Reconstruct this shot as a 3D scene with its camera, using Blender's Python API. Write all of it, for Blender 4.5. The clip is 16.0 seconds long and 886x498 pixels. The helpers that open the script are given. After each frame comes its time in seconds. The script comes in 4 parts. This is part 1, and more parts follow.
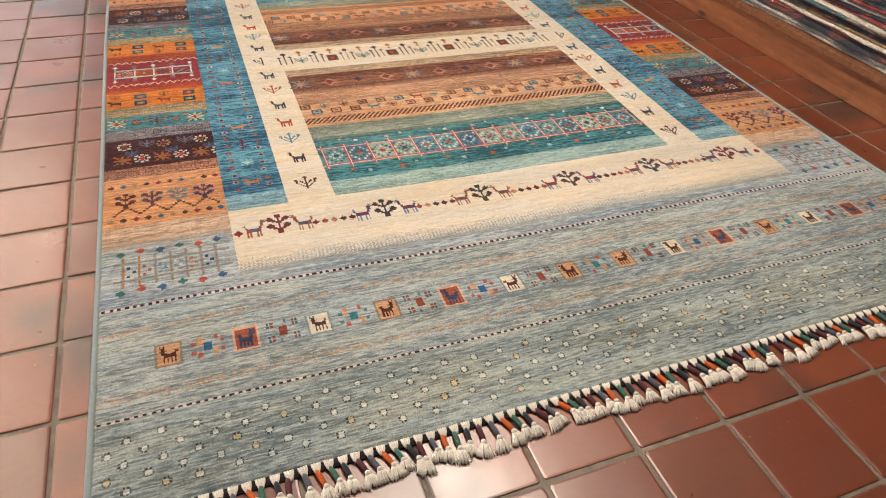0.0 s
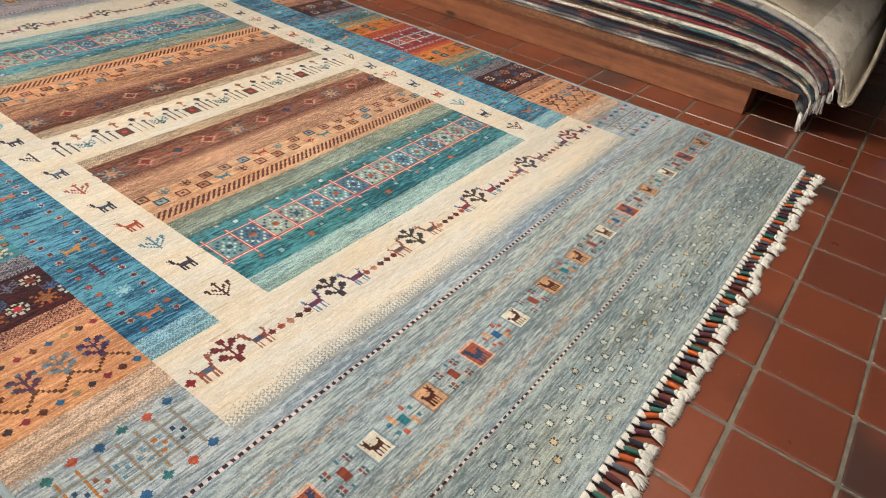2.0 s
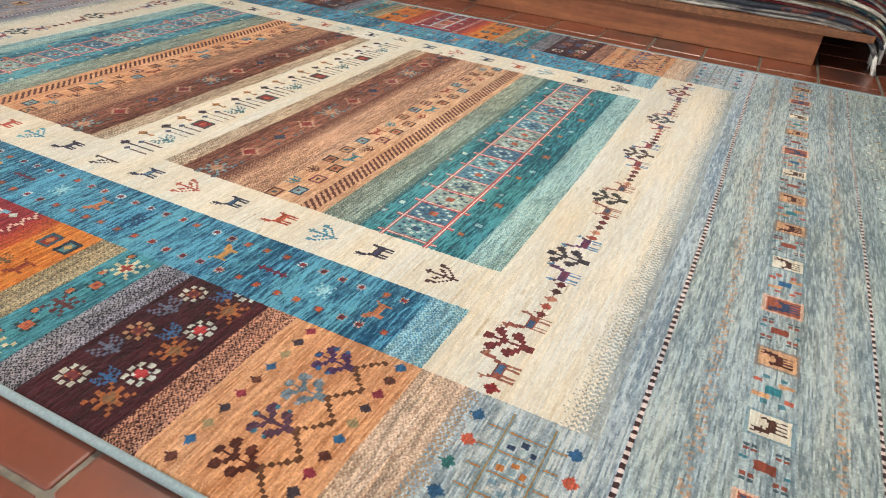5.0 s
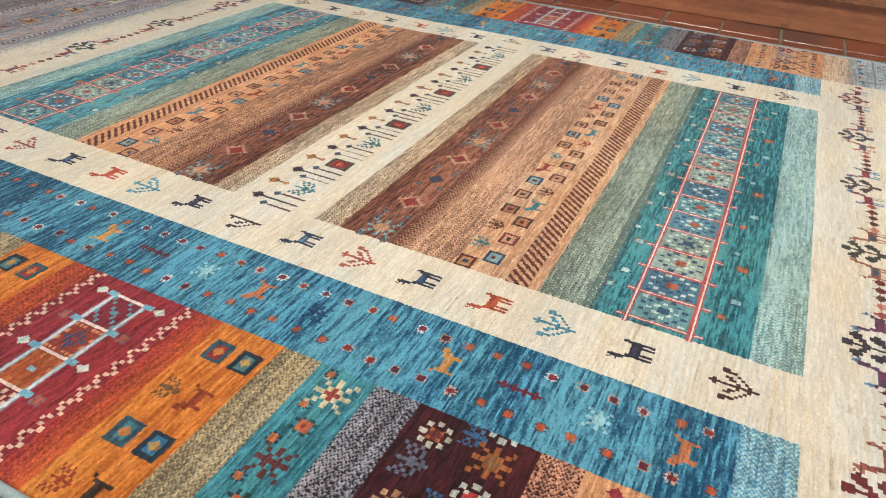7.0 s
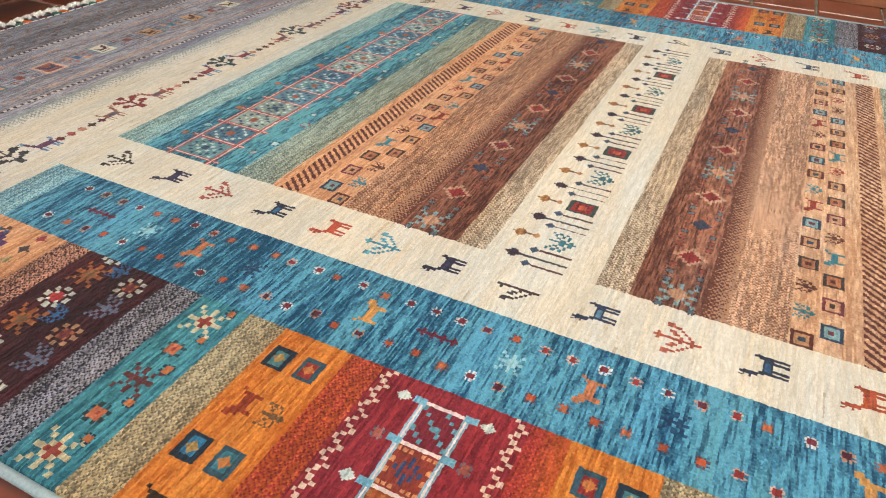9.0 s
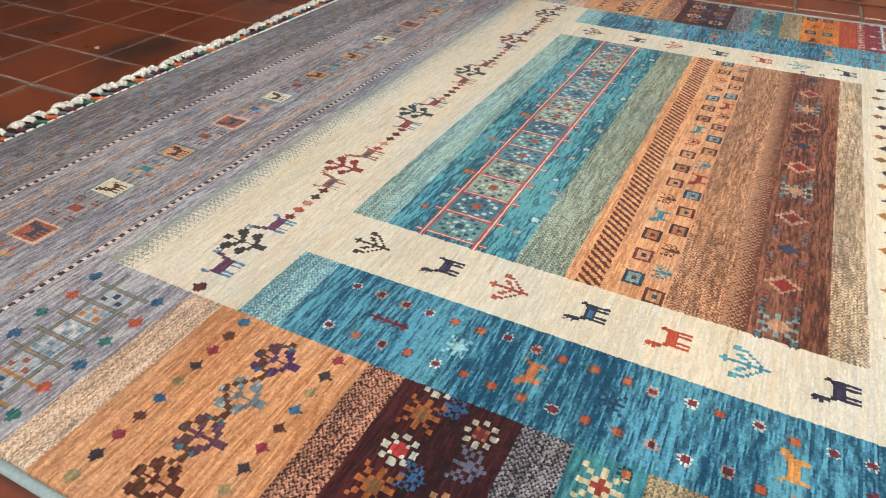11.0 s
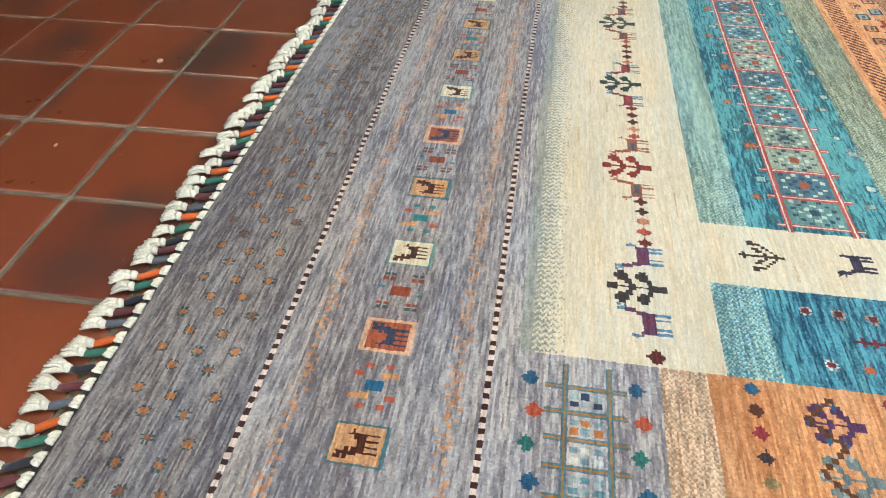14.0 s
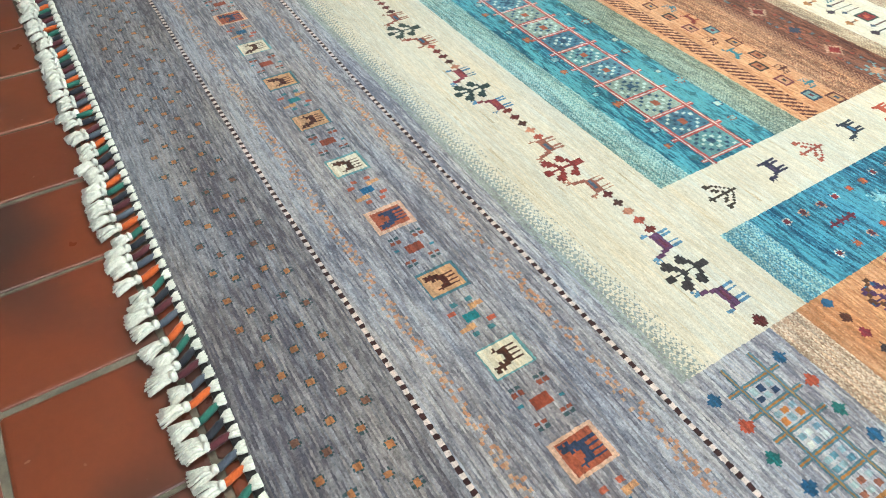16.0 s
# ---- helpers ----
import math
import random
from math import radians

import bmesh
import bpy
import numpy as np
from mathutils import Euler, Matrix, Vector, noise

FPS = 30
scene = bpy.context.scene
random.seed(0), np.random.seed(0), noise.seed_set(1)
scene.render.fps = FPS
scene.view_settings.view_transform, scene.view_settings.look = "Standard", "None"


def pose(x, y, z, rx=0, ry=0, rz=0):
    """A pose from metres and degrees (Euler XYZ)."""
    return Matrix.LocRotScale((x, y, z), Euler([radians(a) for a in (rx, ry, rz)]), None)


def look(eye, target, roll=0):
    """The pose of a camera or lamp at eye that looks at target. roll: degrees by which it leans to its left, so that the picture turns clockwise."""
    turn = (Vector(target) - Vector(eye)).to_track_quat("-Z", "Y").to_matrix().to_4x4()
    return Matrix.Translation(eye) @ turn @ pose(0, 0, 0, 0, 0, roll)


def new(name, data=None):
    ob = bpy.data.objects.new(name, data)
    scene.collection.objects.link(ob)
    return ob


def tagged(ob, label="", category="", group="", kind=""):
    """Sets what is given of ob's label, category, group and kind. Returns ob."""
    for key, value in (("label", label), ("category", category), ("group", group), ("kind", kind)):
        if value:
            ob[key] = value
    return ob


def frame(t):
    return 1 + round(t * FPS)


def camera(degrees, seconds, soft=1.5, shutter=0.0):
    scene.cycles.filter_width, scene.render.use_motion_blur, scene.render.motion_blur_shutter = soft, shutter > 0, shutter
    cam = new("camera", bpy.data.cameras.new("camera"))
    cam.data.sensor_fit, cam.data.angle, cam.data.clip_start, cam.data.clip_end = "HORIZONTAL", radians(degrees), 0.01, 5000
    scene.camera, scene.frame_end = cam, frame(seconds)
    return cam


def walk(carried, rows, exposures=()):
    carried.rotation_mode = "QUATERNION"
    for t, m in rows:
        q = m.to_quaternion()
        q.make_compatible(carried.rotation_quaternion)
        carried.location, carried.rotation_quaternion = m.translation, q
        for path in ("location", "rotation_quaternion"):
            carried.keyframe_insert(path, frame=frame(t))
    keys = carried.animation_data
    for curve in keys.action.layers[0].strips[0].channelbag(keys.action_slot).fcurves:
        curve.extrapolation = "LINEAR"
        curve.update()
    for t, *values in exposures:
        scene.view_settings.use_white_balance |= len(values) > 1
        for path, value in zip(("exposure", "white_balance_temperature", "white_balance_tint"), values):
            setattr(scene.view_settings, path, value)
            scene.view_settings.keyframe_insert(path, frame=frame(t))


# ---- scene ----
cam = camera(68.96, 16.0, soft=1.05)
# seconds, eye, yaw (left from +y), pitch, roll
ROWS = [
    (0, 0.3648, -0.4711, 1.0434, -23.630, -40.561, 4.349),
    (0.5, 0.2484, -0.3414, 0.9959, -32.627, -40.118, 5.516),
    (1, 0.1716, -0.2377, 0.9668, -40.931, -39.291, 6.436),
    (1.5, 0.0738, -0.1098, 0.9538, -49.672, -38.121, 6.964),
    (2, -0.0321, 0.0525, 0.9766, -57.545, -37.038, 7.095),
    (2.5, -0.1383, 0.2497, 0.9274, -64.468, -36.975, 7.315),
    (3, -0.2275, 0.3765, 0.8455, -67.384, -35.898, 7.126),
    (3.5, -0.2822, 0.4434, 0.7568, -67.328, -34.850, 6.830),
    (6, -0.1641, 0.8669, 0.6235, -67.027, -32.632, 4.469),
    (6.5, -0.1341, 0.9959, 0.6139, -66.826, -33.572, 4.084),
    (7, -0.1080, 1.1224, 0.6076, -66.708, -34.751, 3.689),
    (7.5, -0.1033, 1.2434, 0.6038, -66.427, -35.395, 3.373),
    (8, -0.0937, 1.3698, 0.5972, -66.408, -36.052, 3.135),
    (8.5, -0.1000, 1.4894, 0.5920, -66.266, -36.703, 2.545),
    (9, -0.0952, 1.6019, 0.6017, -66.071, -36.710, 2.321),
    (11.5, -0.0910, 2.2565, 0.6110, -64.911, -36.411, 1.017),
    (12, -0.1062, 2.3935, 0.6199, -64.693, -36.323, 0.415),
    (12.5, -0.1190, 2.5278, 0.6285, -64.571, -36.375, 0.529),
    (13, -0.1196, 2.6542, 0.6319, -66.497, -37.020, 0.214),
    (13.5, -0.1176, 2.7821, 0.6399, -72.927, -39.747, 0.184),
    (14, -0.1031, 2.9167, 0.6400, -82.584, -43.532, 0.450),
    (14.5, -0.0745, 3.0858, 0.6631, -94.563, -46.191, 0.912),
    (15, -0.0250, 3.2076, 0.6748, -105.541, -46.636, 0.934),
    (15.5, 0.0858, 3.3148, 0.6769, -115.348, -46.376, 1.461),
    (16, 0.1950, 3.3801, 0.6905, -124.444, -45.842, 1.556),
]


def aim(x, y, z, yaw, pitch, roll):
    a, b = radians(yaw), radians(pitch)
    way = Vector((-math.sin(a) * math.cos(b), math.cos(a) * math.cos(b), math.sin(b)))
    eye = Vector((x, y, z))
    return look(eye, eye + way, roll)

EXPOSURES = [(0, 0.1, 7400, 19), (1.5, 0.15, 6850, 14), (3.5, 0.25, 6350, 9), (7, 0.2, 6300, 9), (9, 0.25, 6350, 10), (12.5, 0.44, 6200, 4), (14.5, 0.56, 6000, -1), (16, 0.64, 5650, -5)]
walk(cam, [(t, aim(*row)) for t, *row in ROWS], EXPOSURES)

# world, light and exposure
WORLD = bpy.data.worlds.new("world")
scene.world = WORLD
WORLD.use_nodes = True
sky = WORLD.node_tree.nodes.new("ShaderNodeTexSky")
sky.sky_type, sky.sun_disc = "NISHITA", False
sky.sun_elevation, sky.sun_rotation = radians(35), radians(200)
WORLD.node_tree.links.new(sky.outputs[0], WORLD.node_tree.nodes["Background"].inputs[0])
WORLD.node_tree.nodes["Background"].inputs[1].default_value = 0.1


def area_light(name, m, wide, high, watts, colour):
    lamp = bpy.data.lights.new(name, "AREA")
    lamp.shape, lamp.size, lamp.size_y, lamp.energy, lamp.color = "RECTANGLE", wide, high, watts, colour
    ob = new(name, lamp)
    ob.matrix_world = m
    return ob


ROOM = (-4.2, 5.2, -3.6, 7.4)  # x and y of the walls
CEIL = 2.9
# daylight in the openings of two unseen windows, assumed from floor glare
area_light("assumed_window_light", look((-4.1, 1.2, 1.55), (1.2, 1.2, 0.2)), 4.6, 2.0, 98, (0.97, 0.98, 1.0))
area_light("assumed_window_light", look((-2.1, 7.3, 1.55), (-1.2, 1.5, 0.2)), 3.0, 2.0, 22, (0.97, 0.98, 1.0))
# unseen lamps, which shine down and up to the ceiling: one assumed over the carpet,
# two added in the west so that the lit ceiling glares on the tiles
for lx, ly, down, up in ((1.25, 1.15, 60, 12), (-1.5, 2.5, 3, 62), (-1.5, 5.0, 3, 80)):
    area_light("unseen_lamp_light", look((lx, ly, 2.56), (lx, ly, 0)), 0.3, 1.2, down, (1.0, 0.955, 0.87))
    area_light("unseen_lamp_light", look((lx, ly, 2.64), (lx, ly, 4)), 0.3, 1.2, up, (1.0, 0.955, 0.87))


# ---- materials ----
def srgb(text):
    out = []
    for n in (0, 2, 4):
        c = int(text[n : n + 2], 16) / 255
        out.append(c / 12.92 if c <= 0.04045 else ((c + 0.055) / 1.055) ** 2.4)
    return tuple(out)


class Nodes:
    """A small builder for node materials."""

    def __init__(self, name):
        self.mat = bpy.data.materials.new(name)
        self.mat.use_nodes = True
        self.tree = self.mat.node_tree
        self.bsdf = self.tree.nodes["Principled BSDF"]

    def add(self, kind, **inputs):
        node = self.tree.nodes.new(kind)
        for key, value in inputs.items():
            self.set(node.inputs[key.replace("_", " ")], value)
        return node

    def set(self, socket, value):
        if hasattr(value, "is_linked"):
            self.tree.links.new(value, socket)
        elif isinstance(value, tuple) and len(value) == 3 and socket.type == "RGBA":
            socket.default_value = (*value, 1)
        else:
            socket.default_value = value

    def noise(self, scale, detail=4.0, rough=0.55, vector=None):
        node = self.add("ShaderNodeTexNoise", Scale=scale, Detail=detail, Roughness=rough)
        if vector:
            self.set(node.inputs["Vector"], vector)
        return node.outputs[0]

    def ramp(self, fac, stops):
        node = self.add("ShaderNodeValToRGB", Fac=fac)
        while len(node.color_ramp.elements) < len(stops):
            node.color_ramp.elements.new(0.5)
        for e, (at, colour) in zip(node.color_ramp.elements, stops):
            e.position = at
            e.color = (*colour, 1) if isinstance(colour, tuple) else (colour, colour, colour, 1)
        return node.outputs[0]

    def mix(self, fac, a, b, blend="MIX"):
        node = self.tree.nodes.new("ShaderNodeMix")
        node.data_type, node.blend_type = "RGBA", blend
        self.set(node.inputs[0], fac)
        self.set(node.inputs[6], a)
        self.set(node.inputs[7], b)
        return node.outputs[2]

    def maths(self, op, a, b=0.0):
        node = self.tree.nodes.new("ShaderNodeMath")
        node.operation = op
        self.set(node.inputs[0], a)
        self.set(node.inputs[1], b)
        return node.outputs[0]

    def bump(self, height, strength, distance):
        node = self.add("ShaderNodeBump", Height=height, Strength=strength, Distance=distance)
        self.set(self.bsdf.inputs["Normal"], node.outputs[0])

    def end(self, **inputs):
        for key, value in inputs.items():
            self.set(self.bsdf.inputs[key.replace("_", " ")], value)
        return self.mat

    def place(self, kind="Object", scale=(1, 1, 1)):
        co = self.tree.nodes.new("ShaderNodeTexCoord")
        m = self.add("ShaderNodeMapping", Vector=co.outputs[kind], Scale=scale)
        return m.outputs[0]

    def world(self, scale=(1, 1, 1)):
        g = self.tree.nodes.new("ShaderNodeNewGeometry")
        m = self.add("ShaderNodeMapping", Vector=g.outputs["Position"], Scale=scale)
        return m.outputs[0]


def pile_material():
    n = Nodes("wool_pile")
    a = n.tree.nodes.new("ShaderNodeAttribute")
    a.attribute_name = "knot"
    w = n.world((1.0, 2.6, 1.0))
    fuzz = n.noise(620.0, 4.0, 0.75, w)
    clump = n.noise(150.0, 3.0, 0.6, w)
    # fuzz varies the fibre tone and paints fibre glints into the colour
    colour = n.mix(0.8, a.outputs[0], n.ramp(fuzz, [(0.3, 0.42), (0.5, 0.76), (0.7, 1.08)]), "MULTIPLY")
    colour = n.mix(0.4, colour, n.ramp(clump, [(0.32, 0.74), (0.68, 1.16)]), "MULTIPLY")
    n.bump(n.mix(0.5, fuzz, clump), 0.6, 0.0022)
    return n.end(Base_Color=colour, Roughness=0.9, Sheen_Weight=0.12, Sheen_Roughness=0.5, Specular_IOR_Level=0.15)


def yarn_material(name, colour, scale=260.0):
    n = Nodes(name)
    o = n.tree.nodes.new("ShaderNodeObjectInfo")
    f = n.noise(scale, 3.0, 0.6, n.place())
    c = n.mix(1.0, colour, n.ramp(f, [(0.3, 0.74), (0.7, 1.0)]), "MULTIPLY")
    c = n.mix(1.0, c, n.ramp(o.outputs["Random"], [(0.0, 0.88), (1.0, 1.0)]), "MULTIPLY")
    n.bump(f, 0.5, 0.001)
    return n.end(Base_Color=c, Roughness=0.85, Sheen_Weight=0.2)


def tile_material():
    n = Nodes("terracotta")
    o = n.tree.nodes.new("ShaderNodeObjectInfo")
    g = n.tree.nodes.new("ShaderNodeNewGeometry")
    w = n.world()
    which = n.maths("FRACT", n.maths("ADD", o.outputs["Random"], g.outputs["Random Per Island"]))
    base = n.ramp(which, [(0.0, srgb("6e331e")), (0.35, srgb("7c3c22")), (0.7, srgb("8a4628")), (1.0, srgb("743824"))])
    big = n.noise(3.1, 3.0, 0.5, w)
    base = n.mix(n.ramp(big, [(0.4, 0.0), (0.65, 0.35)]), base, srgb("683321"))
    fine = n.noise(70.0, 5.0, 0.65, w)
    base = n.mix(0.55, base, n.ramp(fine, [(0.3, 0.72), (0.7, 1.0)]), "MULTIPLY")
    # smoky flame marks from the kiln, with soft edges
    burn = n.noise(2.6, 2.0, 0.45, w)
    pick = n.ramp(which, [(0.35, 0.0), (0.45, 1.0)])
    smoke = n.maths("MULTIPLY", n.ramp(burn, [(0.50, 0.0), (0.62, 0.85)]), pick)
    base = n.mix(smoke, base, srgb("3a2c28"))
    pale = n.maths("MULTIPLY", n.ramp(n.noise(55.0, 2.0, 0.5, w), [(0.74, 0.0), (0.78, 0.6)]), 0.5)
    base = n.mix(pale, base, srgb("c9b7a4"))
    n.bump(n.noise(24.0, 5.0, 0.6, w), 0.16, 0.004)
    rough = n.ramp(n.noise(9.0, 4.0, 0.6, w), [(0.3, 0.26), (0.7, 0.44)])
    return n.end(Base_Color=base, Roughness=rough, Specular_IOR_Level=0.62, Coat_Weight=0.9, Coat_Roughness=0.38, Coat_IOR=1.6)


def grout_material():
    n = Nodes("grout")
    w = n.world()
    c = n.ramp(n.noise(26.0, 5.0, 0.7, w), [(0.3, srgb("59534a")), (0.7, srgb("857d6e"))])
    n.bump(n.noise(180.0, 3.0, 0.6, w), 0.5, 0.002)
    return n.end(Base_Color=c, Roughness=0.55)


def timber_material(name, dark, light, axis_scale):
    n = Nodes(name)
    w = n.world(axis_scale)
    grain = n.noise(7.0, 6.0, 0.62, w)
    c = n.ramp(grain, [(0.25, srgb(dark)), (0.75, srgb(light))])
    knots = n.add("ShaderNodeTexVoronoi", Vector=n.world((2.2, 2.6, 7.0)), Scale=1.6, Randomness=1.0)
    c = n.mix(n.ramp(knots.outputs["Distance"], [(0.07, 0.85), (0.16, 0.0)]), c, srgb("2c1a10"))
    nicks = n.noise(40.0, 4.0, 0.7, n.world((1.0, 0.5, 1.0)))
    c = n.mix(0.5, c, n.ramp(nicks, [(0.3, 0.55), (0.6, 1.0)]), "MULTIPLY")
    n.bump(grain, 0.2, 0.003)
    return n.end(Base_Color=c, Roughness=0.6)


def plain_material(name, colour, rough, metal=0.0, grain=30.0, depth=0.85):
    n = Nodes(name)
    f = n.noise(grain, 4.0, 0.6, n.world())
    c = n.mix(1.0, srgb(colour), n.ramp(f, [(0.3, depth), (0.7, 1.0)]), "MULTIPLY")
    return n.end(Base_Color=c, Roughness=rough, Metallic=metal)


PILE = pile_material()
TILE, GROUT = tile_material(), grout_material()
PLANK = timber_material("pine_beam", "6e3d24", "a86a42", (3.0, 0.35, 5.0))
CHIPS = timber_material("chipboard", "5e3822", "98643f", (9.0, 9.0, 14.0))
WALL = plain_material("wall_paint", "54483f", 0.9)
CEILING = plain_material("ceiling_paint", "d8d4cc", 0.9)
WHITE_YARN = yarn_material("white_wool", srgb("f4f0e4"))
CORDS = [yarn_material("cord_" + k, srgb(v)) for k, v in (("orange", "d5601c"), ("green", "2f6b5c"), ("navy", "20222f"), ("maroon", "5a1f2a"), ("slate", "545a68"))]
EDGE_DARK = yarn_material("edge_dark", srgb("1d1618"))
BINDING = yarn_material("binding_wool", srgb("96a8aa"))
STEEL = plain_material("zinc_steel", "a9adb0", 0.35, 1.0)
GREY_METAL = plain_material("grey_powder_coat", "3a4148", 0.5)
BLUE_RUBBER = plain_material("blue_rubber", "17427f", 0.45)
CRUMB = plain_material("pale_clay", "c9a48c", 0.9, 0.0, 200.0)
DARK = plain_material("dark_plastic", "1c1c1e", 0.5)


# ---- mesh helpers ----
def finish(name, bm, material, smooth=False):
    mesh = bpy.data.meshes.new(name)
    bm.normal_update()
    bm.to_mesh(mesh)
    bm.free()
    mesh.materials.append(material)
    if smooth:
        mesh.shade_smooth()
    return mesh


def part(name, bm, material, parent=None, label="", smooth=False):
    ob = new(name, finish(name, bm, material, smooth))
    ob.parent = parent
    return tagged(ob, label)


def box(bm, x0, x1, y0, y1, z0, z1, bevel=0.0):
    made = bmesh.ops.create_cube(bm, size=1.0, matrix=Matrix.Translation(((x0 + x1) / 2, (y0 + y1) / 2, (z0 + z1) / 2)) @ Matrix.Diagonal((x1 - x0, y1 - y0, z1 - z0, 1)))
    if bevel:
        edges = list({e for v in made["verts"] for e in v.link_edges})
        bmesh.ops.bevel(bm, geom=edges, offset=bevel, segments=2, affect="EDGES", profile=0.6)
    return bm


def tube(bm, points, radii, sides=8):
    """A round tube through points, closed at both ends."""
    rings = []
    for k, p in enumerate(points):
        p = Vector(p)
        way = (Vector(points[min(k + 1, len(points) - 1)]) - Vector(points[max(k - 1, 0)])).normalized()
        a = way.orthogonal().normalized() if k == 0 else (a - way * a.dot(way)).normalized()
        b = way.cross(a)
        r = radii[k] if isinstance(radii, (list, tuple)) else radii
        rings.append([bm.verts.new(p + r * (math.cos(s) * a + math.sin(s) * b)) for s in (2 * math.pi * i / sides for i in range(sides))])
    for r, q in zip(rings, rings[1:]):
        for i in range(sides):
            bm.faces.new((r[i], r[(i + 1) % sides], q[(i + 1) % sides], q[i]))
    bm.faces.new(rings[0][::-1])
    bm.faces.new(rings[-1])
    return bm


# ---- the room ----
# unseen room; its dark walls and pale ceiling shape what the tiles reflect
def room():
    x0, x1, y0, y1 = ROOM
    t = 0.2
    walls = (("wall_east", x1, x1 + t, y0 - t, y1 + t), ("wall_south", x0, x1, y0 - t, y0))
    for name, a, b, c, d in walls:
        tagged(part(name, box(bmesh.new(), a, b, c, d, -0.05, CEIL), WALL), "unseen shop wall, dark for dim reflections", "wall", kind="structure")

    def pierced(name, along_x, at, lo, hi, w0, w1, z0, z1):
        bm = bmesh.new()
        for a, b, z, zz in ((lo, w0, -0.05, CEIL), (w1, hi, -0.05, CEIL), (w0, w1, -0.05, z0), (w0, w1, z1, CEIL)):
            box(bm, *((a, b, at, at + t) if along_x else (at, at + t, a, b)), z, zz)
        tagged(part(name, bm, WALL), "unseen dark shop wall with an assumed wide window opening", "wall", kind="structure")

    pierced("wall_west", False, x0 - t, y0 - t, y1 + t, -1.3, 4.5, 0.5, 2.6)
    pierced("wall_north", True, y1, x0, x1, -3.7, -0.5, 0.5, 2.6)
    bm = box(bmesh.new(), x0 - t, x1 + t, y0 - t, y1 + t, CEIL, CEIL + 0.15)
    tagged(part("ceiling", bm, CEILING), "unseen white shop ceiling that bounces light", "ceiling", kind="structure")


room()


# ---- the knotted carpet ----
WIDE, LONG, CELL = 2.2, 3.205, 0.0024
COLS, ROWS_N = round(WIDE / CELL), round(LONG / CELL)
RUG_Z = 0.012
MID = 1.6175  # the middle of the pattern along the carpet
rng = np.random.default_rng(7)


def rug_place(p, q):
    """From the carpet's own metres (across, along) to the floor; it lies slightly askew."""
    u, v = p + 0.08, q + 0.145
    k = np.clip((q - 0.35) / 0.35, 0, 1)
    return u + 0.010 * (v - 1.75), v - (0.016 + 0.013 * k) * (u - 1.18)


C = np.zeros((ROWS_N, COLS, 3))
PP, QQ = np.meshgrid((np.arange(COLS) + 0.5) * CELL, (np.arange(ROWS_N) + 0.5) * CELL)
II, JJ = np.meshgrid(np.arange(COLS), np.arange(ROWS_N))


def smooth_noise(h, w, run, rise):
    """Value noise, run cells long across the carpet and rise cells high."""
    a = rng.random((max(2, h // rise + 2), max(2, w // run + 2)))
    y, x = np.arange(h) / rise, np.arange(w) / run
    yi, xi = y.astype(int), x.astype(int)
    fy, fx = (y - yi)[:, None], (x - xi)[None]
    return (a[yi][:, xi] * (1 - fx) + a[yi][:, xi + 1] * fx) * (1 - fy) + (a[yi + 1][:, xi] * (1 - fx) + a[yi + 1][:, xi + 1] * fx) * fy


def streak_noise(h, w, run):
    """Short streaks of dyed yarn: every row is its own."""
    a = rng.random((h, w // run + 3))
    shift = rng.random(h)[:, None] * run
    x = (np.arange(w)[None] + shift) / run
    xi = x.astype(int)
    f = x - xi
    rows = np.arange(h)[:, None]
    return a[rows, xi] * (1 - f) + a[rows, xi + 1] * f


PAIRS = np.repeat(streak_noise(ROWS_N // 2 + 1, COLS, 13), 2, axis=0)[:ROWS_N]
STREAK = 0.26 * streak_noise(ROWS_N, COLS, 14) + 0.42 * streak_noise(ROWS_N, COLS, 5) + 0.10 * streak_noise(ROWS_N, COLS, 50) + 0.26 * PAIRS
ABRASH = 0.5 * smooth_noise(ROWS_N, COLS, 320, 5) + 0.5 * smooth_noise(ROWS_N, COLS, 110, 15)
CLOUD = smooth_noise(ROWS_N, COLS, 75, 20)


def even(a, wide=0.30):
    return np.clip(0.5 + wide * (a - a.mean()) / a.std(), 0, 1)


STREAK = even(STREAK, 0.25)
VARY = even(0.62 * STREAK + 0.28 * even(ABRASH) + 0.26 * even(CLOUD) + 0.16 * rng.random(STREAK.shape), 0.31)
HUE = even(0.5 * streak_noise(ROWS_N, COLS, 32) + 0.5 * smooth_noise(ROWS_N, COLS, 70, 14), 0.25)


def area_of(p0, p1, q0, q1):
    return (PP >= p0) & (PP < p1) & (QQ >= q0) & (QQ < q1)


def ground(p0, p1, q0, q1, dark, light, power=1.0):
    m = area_of(p0, p1, q0, q1)
    f = (VARY[m] ** power)[:, None]
    C[m] = np.array(srgb(dark)) * (1 - f) + np.array(srgb(light)) * f


